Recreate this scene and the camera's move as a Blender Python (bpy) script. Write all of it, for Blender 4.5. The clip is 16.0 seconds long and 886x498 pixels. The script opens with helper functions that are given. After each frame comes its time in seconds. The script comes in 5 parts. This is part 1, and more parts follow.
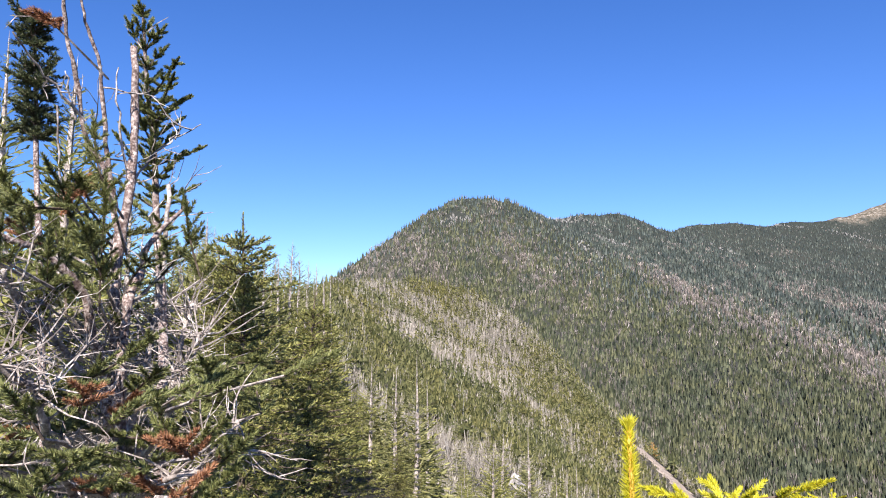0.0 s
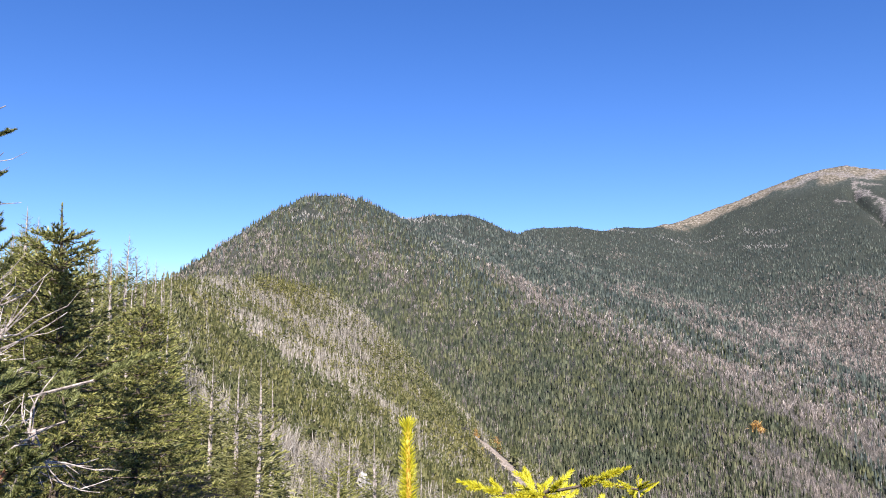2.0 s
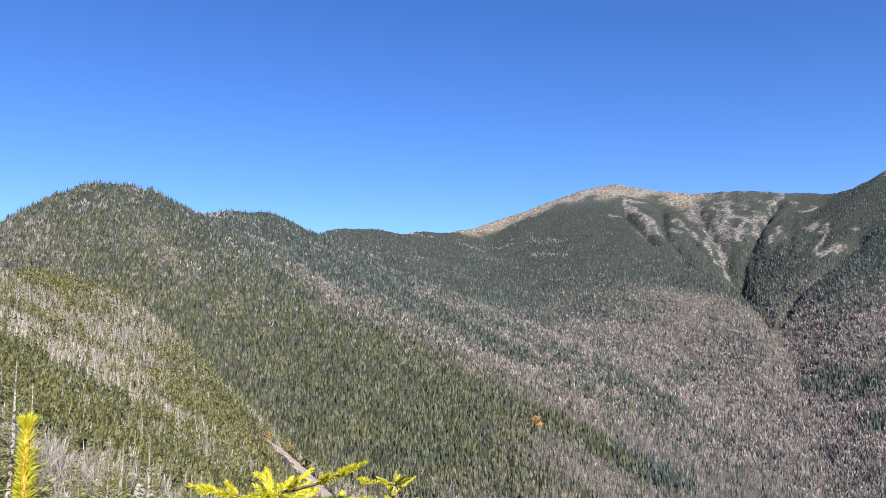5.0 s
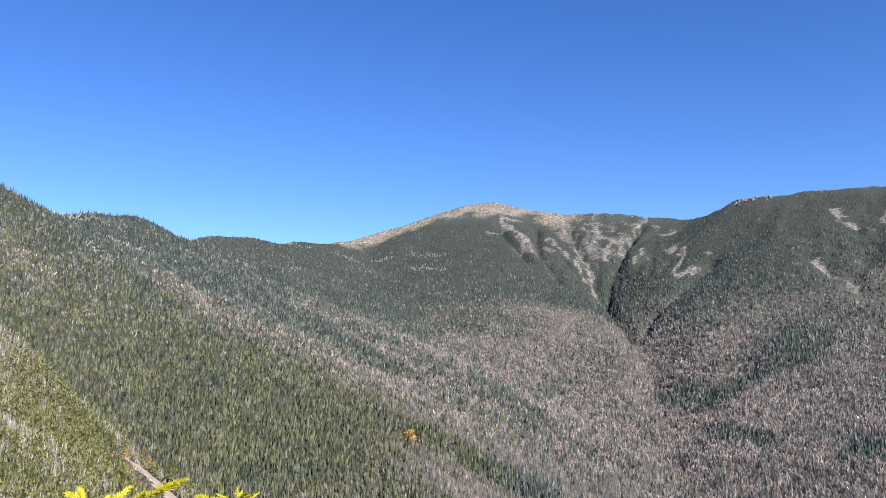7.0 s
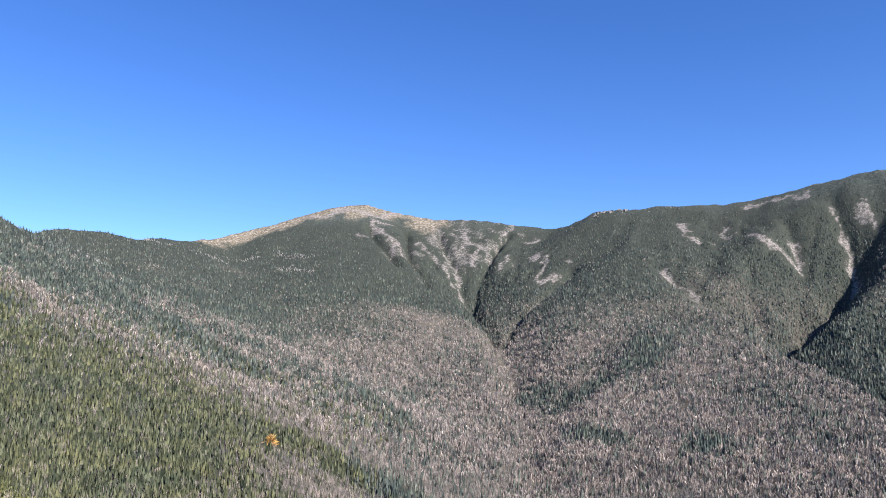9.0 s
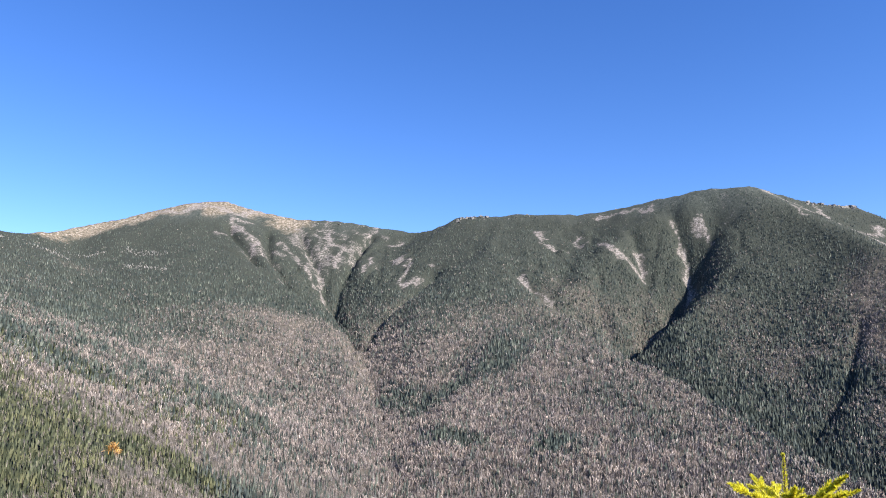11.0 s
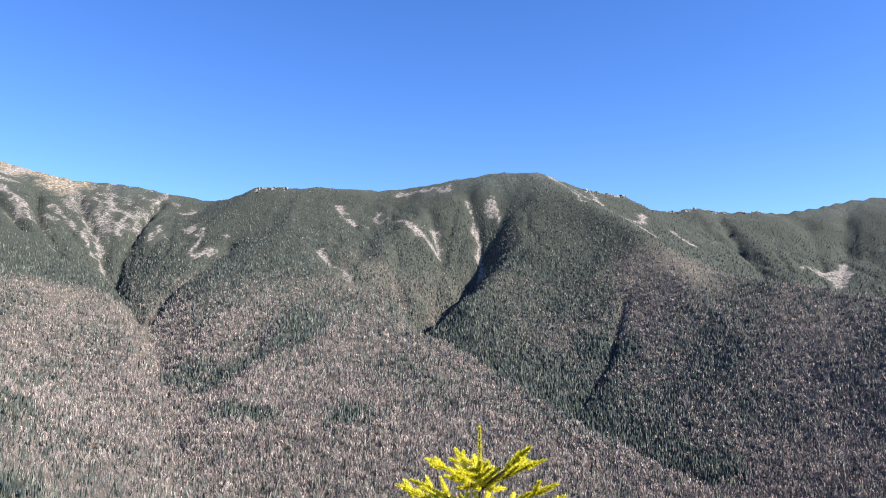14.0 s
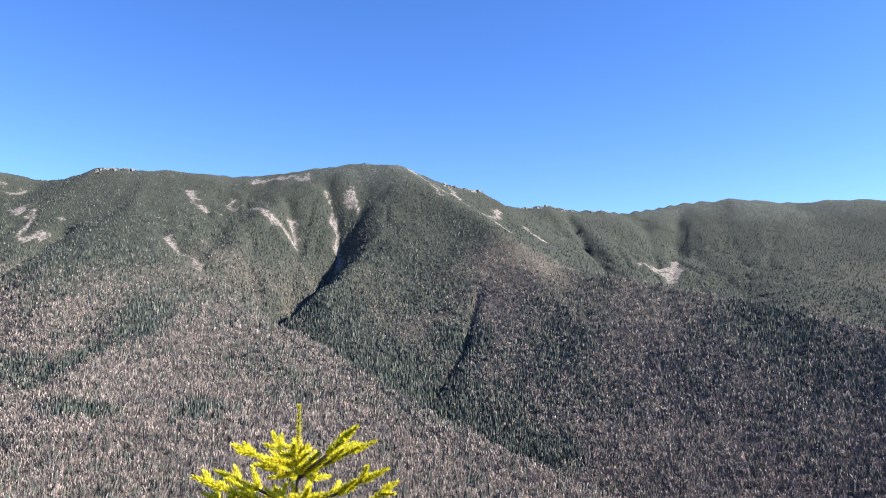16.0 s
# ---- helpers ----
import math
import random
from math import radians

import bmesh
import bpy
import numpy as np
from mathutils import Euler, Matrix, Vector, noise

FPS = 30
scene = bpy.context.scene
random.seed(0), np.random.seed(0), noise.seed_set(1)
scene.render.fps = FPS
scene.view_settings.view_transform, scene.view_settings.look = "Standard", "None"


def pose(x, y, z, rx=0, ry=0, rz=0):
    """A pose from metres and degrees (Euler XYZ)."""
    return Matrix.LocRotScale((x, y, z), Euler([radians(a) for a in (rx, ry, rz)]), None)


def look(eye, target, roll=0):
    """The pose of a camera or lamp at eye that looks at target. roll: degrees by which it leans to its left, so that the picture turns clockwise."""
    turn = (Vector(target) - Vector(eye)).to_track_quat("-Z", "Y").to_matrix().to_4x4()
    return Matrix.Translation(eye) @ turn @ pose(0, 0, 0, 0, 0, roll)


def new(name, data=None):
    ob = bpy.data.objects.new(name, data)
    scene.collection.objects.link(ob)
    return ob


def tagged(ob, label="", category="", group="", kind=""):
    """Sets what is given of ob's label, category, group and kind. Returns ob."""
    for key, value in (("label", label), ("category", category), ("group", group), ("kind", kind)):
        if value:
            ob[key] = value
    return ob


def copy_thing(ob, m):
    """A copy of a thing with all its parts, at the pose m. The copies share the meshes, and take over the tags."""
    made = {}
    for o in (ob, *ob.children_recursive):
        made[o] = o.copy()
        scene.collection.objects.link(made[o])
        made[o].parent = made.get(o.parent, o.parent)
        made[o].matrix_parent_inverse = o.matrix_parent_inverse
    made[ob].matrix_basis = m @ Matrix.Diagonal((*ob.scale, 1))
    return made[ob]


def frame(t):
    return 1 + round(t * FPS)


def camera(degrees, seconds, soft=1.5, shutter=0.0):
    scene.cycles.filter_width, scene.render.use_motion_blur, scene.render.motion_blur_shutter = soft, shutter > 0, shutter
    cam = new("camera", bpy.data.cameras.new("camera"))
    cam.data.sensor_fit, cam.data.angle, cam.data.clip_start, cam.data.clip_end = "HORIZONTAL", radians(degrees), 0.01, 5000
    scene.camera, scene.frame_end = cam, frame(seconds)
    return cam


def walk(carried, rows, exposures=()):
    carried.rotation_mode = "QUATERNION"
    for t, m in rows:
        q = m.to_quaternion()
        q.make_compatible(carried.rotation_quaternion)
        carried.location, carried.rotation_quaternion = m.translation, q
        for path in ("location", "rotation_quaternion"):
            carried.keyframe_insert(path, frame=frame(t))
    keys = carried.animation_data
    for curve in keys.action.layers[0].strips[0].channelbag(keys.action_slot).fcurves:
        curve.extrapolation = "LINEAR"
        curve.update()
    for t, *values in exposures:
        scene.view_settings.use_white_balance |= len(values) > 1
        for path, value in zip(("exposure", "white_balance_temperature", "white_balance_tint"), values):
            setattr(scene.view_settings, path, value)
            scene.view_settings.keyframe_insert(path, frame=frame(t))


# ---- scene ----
cam = camera(62.876, 16.0, soft=1.0)
PATH = [
    (0.0, pose(0.0497, -0.0117, 0.0021, 97.632, -0.341, -0.046)),
    (0.5, pose(0.0627, -0.0168, 0.0026, 97.875, -0.246, -2.924)),
    (1.0, pose(0.0763, -0.0203, 0.0048, 97.968, -0.197, -5.863)),
    (1.5, pose(0.0857, -0.0200, 0.0062, 97.826, -0.078, -8.815)),
    (2.0, pose(0.1023, -0.0215, 0.0065, 97.547, 0.116, -11.712)),
    (2.5, pose(0.1277, -0.0208, 0.0024, 97.252, 0.334, -14.490)),
    (3.0, pose(0.1507, -0.0162, 0.0000, 97.095, 0.499, -17.185)),
    (3.5, pose(0.1702, -0.0148, -0.0002, 97.077, 0.577, -19.783)),
    (4.0, pose(0.1838, -0.0185, -0.0020, 97.178, 0.500, -22.358)),
    (6.5, pose(0.2674, -0.0690, -0.0046, 98.366, -0.206, -34.818)),
    (7.0, pose(0.2848, -0.0816, -0.0048, 98.601, -0.226, -37.151)),
    (7.5, pose(0.3028, -0.0994, -0.0045, 98.734, -0.191, -39.561)),
    (8.0, pose(0.3207, -0.1209, -0.0039, 98.749, -0.195, -42.062)),
    (8.5, pose(0.3380, -0.1450, -0.0032, 98.765, -0.294, -44.730)),
    (9.0, pose(0.3545, -0.1707, -0.0028, 98.904, -0.354, -47.537)),
    (9.5, pose(0.3701, -0.1969, -0.0026, 99.117, -0.438, -50.423)),
    (12.0, pose(0.4472, -0.3266, -0.0021, 98.628, 0.008, -63.156)),
    (12.5, pose(0.4634, -0.3496, -0.0021, 98.242, 0.058, -65.498)),
    (13.0, pose(0.4820, -0.3621, -0.0025, 97.877, 0.001, -68.163)),
    (13.5, pose(0.5034, -0.3608, -0.0032, 97.509, 0.013, -71.150)),
    (14.0, pose(0.5359, -0.3581, -0.0013, 97.160, 0.020, -74.226)),
    (14.5, pose(0.5565, -0.3605, -0.0086, 96.842, 0.072, -77.147)),
    (15.0, pose(0.5801, -0.3689, -0.0141, 96.606, 0.055, -79.993)),
    (15.5, pose(0.6178, -0.3688, -0.0208, 96.520, -0.021, -82.720)),
    (16.0, pose(0.6765, -0.3642, -0.0322, 96.471, 0.052, -85.458)),
]
walk(cam, PATH, [(0.0, 1.10, 6350, 14), (4.0, 1.03, 6300, 13), (8.0, 1.17, 6300, 12), (10.5, 1.32, 6450, 12), (12.5, 1.45, 6480, 12), (16.0, 1.62, 6580, 12)])

# ---------------------------------------------------------------- light
SUN_AZ, SUN_EL = 185.0, 35.0          # clockwise from the first heading, degrees
sun_way = Vector((math.sin(radians(SUN_AZ)) * math.cos(radians(SUN_EL)),
                  math.cos(radians(SUN_AZ)) * math.cos(radians(SUN_EL)), math.sin(radians(SUN_EL))))
world = bpy.data.worlds.new("sky")
scene.world = world
world.use_nodes = True
wn = world.node_tree.nodes
sky = wn.new("ShaderNodeTexSky")
sky.sky_type = 'NISHITA'
sky.sun_disc = False
sky.sun_elevation, sky.sun_rotation = radians(SUN_EL), radians(SUN_AZ)
sky.altitude, sky.air_density, sky.dust_density, sky.ozone_density = 1200, 1.0, 0.0, 4.0
wn["Background"].inputs["Strength"].default_value = 0.09
clear_air = wn.new("ShaderNodeHueSaturation")
clear_air.inputs["Hue"].default_value, clear_air.inputs["Saturation"].default_value = 0.513, 1.22
world.node_tree.links.new(sky.outputs[0], clear_air.inputs["Color"])
world.node_tree.links.new(clear_air.outputs[0], wn["Background"].inputs["Color"])
sun_data = bpy.data.lights.new("sun", 'SUN')
sun_data.energy, sun_data.angle, sun_data.color = 5.0, radians(0.53), (1.0, 0.95, 0.87)
sun = new("sun", sun_data)
sun.matrix_world = look(sun_way * 50, (0, 0, 0))

# ---------------------------------------------------------------- materials
def material(name, roughness=0.85, specular=0.2):
    mat = bpy.data.materials.new(name)
    mat.use_nodes = True
    shader = mat.node_tree.nodes["Principled BSDF"]
    shader.inputs["Roughness"].default_value = roughness
    shader.inputs["Specular IOR Level"].default_value = specular
    return mat, mat.node_tree.nodes, mat.node_tree.links, shader


def ramp(nodes, links, source, stops):
    r = nodes.new("ShaderNodeValToRGB")
    while len(r.color_ramp.elements) < len(stops):
        r.color_ramp.elements.new(0.5)
    for e, (at, c) in zip(r.color_ramp.elements, stops):
        e.position, e.color = at, (*c, 1)
    links.new(source, r.inputs[0])
    return r.outputs[0]


def noise_tex(nodes, links, scale, detail=5, rough=0.6, coord="Object"):
    tc = nodes.new("ShaderNodeTexCoord")
    n = nodes.new("ShaderNodeTexNoise")
    n.inputs["Scale"].default_value, n.inputs["Detail"].default_value = scale, detail
    n.inputs["Roughness"].default_value = rough
    links.new(tc.outputs[coord], n.inputs["Vector"])
    return n.outputs["Fac"]


def mixed(nodes, links, fac, a, b, blend='MIX'):
    m = nodes.new("ShaderNodeMix")
    m.data_type, m.blend_type = 'RGBA', blend
    for socket, v in ((m.inputs[0], fac), (m.inputs[6], a), (m.inputs[7], b)):
        if isinstance(v, (int, float)):
            socket.default_value = v
        elif isinstance(v, tuple):
            socket.default_value = (*v, 1)
        else:
            links.new(v, socket)
    return m.outputs[2]


def bumped(nodes, links, shader, height, strength, distance):
    b = nodes.new("ShaderNodeBump")
    b.inputs["Strength"].default_value, b.inputs["Distance"].default_value = strength, distance
    links.new(height, b.inputs["Height"])
    links.new(b.outputs[0], shader.inputs["Normal"])


def island_material(name, stops, patch_stops=None, patch_scale=0.01, roughness=0.8, specular=0.15, through_light=0.0):
    """Foliage or twigs: every loose piece has its own tone, and tones drift over the slope."""
    mat, nodes, links, shader = material(name, roughness, specular)
    geo = nodes.new("ShaderNodeNewGeometry")
    col = ramp(nodes, links, geo.outputs["Random Per Island"], stops)
    if patch_stops:
        drift = ramp(nodes, links, noise_tex(nodes, links, patch_scale, 3), patch_stops)
        col = mixed(nodes, links, 1.0, col, drift, 'MULTIPLY')
    links.new(col, shader.inputs["Base Color"])
    if through_light:
        tr = nodes.new("ShaderNodeBsdfTranslucent")
        links.new(col, tr.inputs["Color"])
        mx = nodes.new("ShaderNodeMixShader")
        mx.inputs[0].default_value = through_light
        links.new(shader.outputs[0], mx.inputs[1])
        links.new(tr.outputs[0], mx.inputs[2])
        links.new(mx.outputs[0], nodes["Material Output"].inputs["Surface"])
    return mat


def attribute(nodes, name):
    a = nodes.new("ShaderNodeAttribute")
    a.attribute_name = name
    return a.outputs["Fac"]


def ground_material():
    """Forest floor, dark heath, alpine grass and bare rock, told apart by the cover that grows there."""
    mat, nodes, links, shader = material("mountain_ground", 0.95, 0.1)
    fine = noise_tex(nodes, links, 0.6, 8, 0.7)
    broad = noise_tex(nodes, links, 0.03, 6, 0.65)
    grain = noise_tex(nodes, links, 0.11, 8, 0.75)
    floor = ramp(nodes, links, fine, [(0.3, (0.020, 0.025, 0.020)), (0.55, (0.040, 0.046, 0.038)), (0.75, (0.080, 0.080, 0.066))])
    heath = ramp(nodes, links, grain, [(0.34, (0.030, 0.038, 0.033)), (0.52, (0.060, 0.069, 0.061)), (0.64, (0.105, 0.107, 0.095)), (0.72, (0.28, 0.262, 0.245))])
    scrub = ramp(nodes, links, grain, [(0.38, (0.055, 0.055, 0.038)), (0.47, (0.13, 0.108, 0.08)), (0.55, (0.21, 0.176, 0.136)), (0.64, (0.40, 0.36, 0.315))])
    stone = ramp(nodes, links, noise_tex(nodes, links, 0.16, 9, 0.75), [(0.36, (0.08, 0.072, 0.064)), (0.45, (0.17, 0.148, 0.135)), (0.57, (0.27, 0.24, 0.222)), (0.70, (0.45, 0.41, 0.385))])
    litter = ramp(nodes, links, fine, [(0.3, (0.05, 0.044, 0.035)), (0.55, (0.125, 0.11, 0.089)), (0.75, (0.22, 0.195, 0.163))])
    floor = mixed(nodes, links, attribute(nodes, "litter"), floor, litter)
    col = mixed(nodes, links, attribute(nodes, "heath"), floor, heath)
    col = mixed(nodes, links, attribute(nodes, "alpine"), col, scrub)
    worn = nodes.new("ShaderNodeMath")
    worn.operation = 'MULTIPLY_ADD'
    links.new(noise_tex(nodes, links, 0.10, 9, 0.8), worn.inputs[0])
    worn.inputs[1].default_value = 2.6
    links.new(attribute(nodes, "rock"), worn.inputs[2])
    broken = nodes.new("ShaderNodeMapRange")
    broken.inputs["From Min"].default_value, broken.inputs["From Max"].default_value = 2.02, 2.4
    links.new(worn.outputs[0], broken.inputs["Value"])
    col = mixed(nodes, links, broken.outputs["Result"], col, stone)
    links.new(col, shader.inputs["Base Color"])
    bumped(nodes, links, shader, noise_tex(nodes, links, 0.25, 10, 0.75), 0.9, 3.0)
    return mat


GROUND = ground_material()
# far needle tones are cooled and lifted in the base colour to imitate haze
FIR_FAR_HAZED = island_material("hazed_far_conifer_needles", [(0.0, (0.027, 0.036, 0.033)), (0.5, (0.057, 0.071, 0.064)), (0.85, (0.090, 0.106, 0.095)), (1.0, (0.13, 0.143, 0.127))],
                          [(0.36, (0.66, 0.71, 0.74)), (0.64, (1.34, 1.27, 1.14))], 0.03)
# grey-brown twigs, with a cooler mauve cast painted in for distance haze
BARE_FAR_HAZED = island_material("hazed_far_bare_twigs", [(0.0, (0.13, 0.114, 0.106)), (0.5, (0.22, 0.193, 0.179)), (0.85, (0.30, 0.268, 0.250)), (1.0, (0.40, 0.367, 0.345))],
                           [(0.36, (0.62, 0.63, 0.66)), (0.64, (1.36, 1.27, 1.18))], 0.045)
DEAD_FAR = island_material("far_dead_trunks", [(0.0, (0.17, 0.156, 0.142)), (1.0, (0.44, 0.415, 0.385))])
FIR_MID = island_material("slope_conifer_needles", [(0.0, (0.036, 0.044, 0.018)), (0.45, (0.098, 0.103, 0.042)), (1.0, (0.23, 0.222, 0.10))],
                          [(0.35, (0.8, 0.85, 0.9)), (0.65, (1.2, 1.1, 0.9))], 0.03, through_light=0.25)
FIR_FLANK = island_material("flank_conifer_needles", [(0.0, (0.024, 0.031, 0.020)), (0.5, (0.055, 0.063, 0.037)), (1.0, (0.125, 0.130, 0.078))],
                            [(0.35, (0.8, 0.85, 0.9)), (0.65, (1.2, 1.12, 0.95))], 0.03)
SHRUB_MID = island_material("slope_bare_twigs", [(0.0, (0.14, 0.12, 0.095)), (0.5, (0.29, 0.255, 0.208)), (1.0, (0.52, 0.47, 0.405))])
FIR_NEAR = island_material("near_slope_needles", [(0.0, (0.06, 0.066, 0.025)), (0.5, (0.20, 0.20, 0.078)), (1.0, (0.42, 0.395, 0.18))], through_light=0.35)
LARCH = island_material("orange_larch_needles", [(0.0, (0.36, 0.20, 0.06)), (1.0, (0.66, 0.42, 0.15))], through_light=0.3)

# ---------------------------------------------------------------- the lie of the land
LATTICE = np.random.RandomState(7).rand(24, 128, 128)


def value_noise(x, y, layer):
    table = LATTICE[layer % 24]
    xi, yi = np.floor(x).astype(int), np.floor(y).astype(int)
    u, v = x - xi, y - yi
    u, v = u * u * (3 - 2 * u), v * v * (3 - 2 * v)
    a, b = table[xi % 128, yi % 128], table[(xi + 1) % 128, yi % 128]
    c, d = table[xi % 128, (yi + 1) % 128], table[(xi + 1) % 128, (yi + 1) % 128]
    return (a + (b - a) * u) * (1 - v) + (c + (d - c) * u) * v


def fbm(x, y, size, octaves=4, layer=0, gain=0.5):
    total, amp, norm = 0.0, 1.0, 0.0
    for k in range(octaves):
        total = total + amp * (value_noise(x / size * 2 ** k + 17.3 * k, y / size * 2 ** k - 9.1 * k, layer + k) - 0.5)
        norm += amp
        amp *= gain
    return 2 * total / norm


def far_point(az, el, r):
    """A point by its bearing and height angle from the viewpoint, in degrees, and its distance on the map."""
    return (r * math.sin(radians(az)), r * math.cos(radians(az)), r * math.tan(radians(el)))


def crest(*rows):
    return [far_point(*row) for row in rows]


# crest lines: points, side slope, length over which the slope flattens
RIDGES = [
    # the wooded ridge on which the viewpoint stands, climbing away to a knoll
    ([(25, -400, 20), (5, -120, -2), (-1.5, -12, -0.9), (-1.6, 2, -0.6), (-4.5, 12, -0.5), (-11, 32, 0.9), (-15, 70, 4.3), (-26, 140, 9.5), (-38, 250, 20),
      far_point(-6.2, 4.8, 330), far_point(-4.2, 5.1, 370), far_point(-0.2, 4.8, 400)], 0.52, 900),
    # its shoulder, falling to the valley
    (crest((-0.2, 4.9, 400), (4.6, 3.5, 385), (6.6, 1.8, 365), (8.3, 0.1, 350), (11.7, -4.9, 315), (13.5, -6.4, 295), (17.8, -9.9, 258), (24, -16, 225)), 0.60, 900),
    # the saddle between knoll and dome, then the dome and its neighbour
    (crest((-2, 4.6, 400), (-3, 4.4, 600), (-3, 4.9, 800), (-1, 8.0, 1000), (1.5, 11.0, 1120)), 0.80, 3000),
    (crest((-13, -7, 1150), (-7.7, 1.5, 1120), (-5.6, 5.6, 1120), (-2.9, 8.4, 1130), (-0.65, 10.8, 1140), (0.7, 11.45, 1150), (2.5, 11.8, 1150), (4.8, 11.5, 1170),
           (6.6, 10.75, 1230), (7.9, 10.0, 1350)), 0.80, 3000),
    (crest((7.9, 10.0, 1350), (9.7, 10.2, 1600), (11.9, 10.25, 1680), (13.4, 10.35, 1700), (14.9, 9.8, 1720), (16.1, 9.1, 1760), (17.4, 8.6, 1950),
           (19.4, 9.05, 2300), (22.2, 9.15, 2380), (24.2, 8.75, 2450), (26.2, 9.0, 2600), (29.1, 8.9, 2750)), 0.50, 3000),
    # the bald summit
    (crest((29.1, 8.9, 2750), (31.8, 9.68, 2900), (33.9, 10.33, 2950), (36.1, 11.24, 3000), (37.4, 11.64, 3000), (39.9, 12.22, 3000), (41.5, 12.3, 3000),
           (44.6, 11.58, 2960), (46.8, 11.25, 2940), (50.3, 11.17, 2900), (52.9, 10.8, 2870), (55.8, 10.47, 2850), (57.8, 10.72, 2800)), 0.64, 2600),
    # the long rocky crest to the dark summit
    (crest((57.8, 10.72, 2800), (59.4, 11.58, 2750), (63.3, 11.85, 2700), (65.1, 12.0, 2700), (69, 11.72, 2690), (72.1, 12.05, 2680), (75.3, 12.66, 2650),
           (77.9, 13.16, 2620), (81, 13.5, 2600), (82.2, 13.05, 2630), (84.2, 12.08, 2700), (86.7, 11.32, 2780), (88.2, 11.03, 2850), (89.7, 9.95, 3000)), 0.66, 9000),
    # the ridge that runs on behind
    (crest((89.7, 9.95, 3000), (91.5, 9.70, 3150), (93.4, 9.85, 3250), (95.6, 9.43, 3350), (97.8, 9.36, 3450), (99.5, 9.02, 3550), (103.7, 9.5, 3750), (107.3, 9.66, 3850),
           (111.4, 9.2, 3950), (117, 8.9, 4050), (126, 8.4, 4150), (140, 8.0, 4200)), 0.55, 6000),
    # the upper crest of the bare spur in mid valley
    (crest((63.4, 11.3, 2700), (62.3, 8.9, 2380), (62.5, 5.3, 2050), (63.5, 2.6, 1770)), 0.52, 4000),
    # the spur below the dark summit, and the wide shoulder beside it
    (crest((81, 13.2, 2600), (82.1, 10.8, 2380), (82.9, 8.2, 2180), (82.0, 5.2, 2000), (79.6, 1.3, 1760), (77.6, -1.6, 1600)), 0.62, 9000),
    (crest((84.2, 12.0, 2700), (85.7, 10.4, 2600), (88.2, 8.5, 2450), (90.7, 6.5, 2300), (95.1, 5.1, 2150), (101.4, 3.9, 2000), (107.4, 2.7, 1900),
           (112.8, 1.2, 1800), (116.5, 0.1, 1750), (130, -3, 1600)), 0.52, 30000),
]
# the spur's broad lower nose: one tilted face between its left brow and its right brow
NOSE_TOP = (1575, 785, 92)
NOSE_TILT = (0.304, 0.185)
LEFT_BROW = ((1575, 785), (1058, 653), (895, 622), (600, 560))
RIGHT_BROW = ((1595, 780), (1478, 480), (1284, 203), (1132, -40), (965, -240))


def beyond(x, y, pts, side):
    """How far a place lies outside a bent line, on the side named by +1 (right of its course) or -1."""
    best, sign = None, None
    for (x0, y0), (x1, y1) in zip(pts, pts[1:]):
        dx, dy = x1 - x0, y1 - y0
        s = np.clip(((x - x0) * dx + (y - y0) * dy) / (dx * dx + dy * dy + 1e-9), 0, 1)
        d = np.hypot(x - x0 - s * dx, y - y0 - s * dy)
        right = np.sign((x - x0) * dy - (y - y0) * dx)
        if best is None:
            best, sign = d, right
        else:
            nearer = d < best
            best, sign = np.where(nearer, d, best), np.where(nearer, right, sign)
    return np.maximum(best * sign * side, 0)


def nose(x, y):
    z = NOSE_TOP[2] + NOSE_TILT[0] * (x - NOSE_TOP[0]) + NOSE_TILT[1] * (y - NOSE_TOP[1])
    z = np.minimum(z, NOSE_TOP[2] + 4) + 14 * np.exp(-((x - 1450) ** 2 + (y - 370) ** 2) / 230 ** 2)
    return z - 0.62 * beyond(x, y, LEFT_BROW, 1) - 0.8 * beyond(x, y, RIGHT_BROW, -1)


# valley floors: points, side slope, length over which the sides steepen
VALLEYS = [
    (crest((49.8, 4.0, 2320), (52.0, 1.15, 1960), (53.4, -2.75, 1560), (54.3, -5.3, 1290), (54.6, -8.0, 1080), (54.8, -10.5, 930), (62, -16, 760), (85, -21, 640), (120, -24, 600)), 0.50, 500),
    (crest((76.5, 4.4, 2200), (74.4, 2.6, 2090), (72.6, 0.6, 1960), (76, -2.0, 1790), (82, -5.8, 1620)), 0.46, 500),
    (crest((84, -6.8, 1570), (88, -8.8, 1460), (96, -11.8, 1310), (112, -16, 1180)), 0.42, 3000),
]
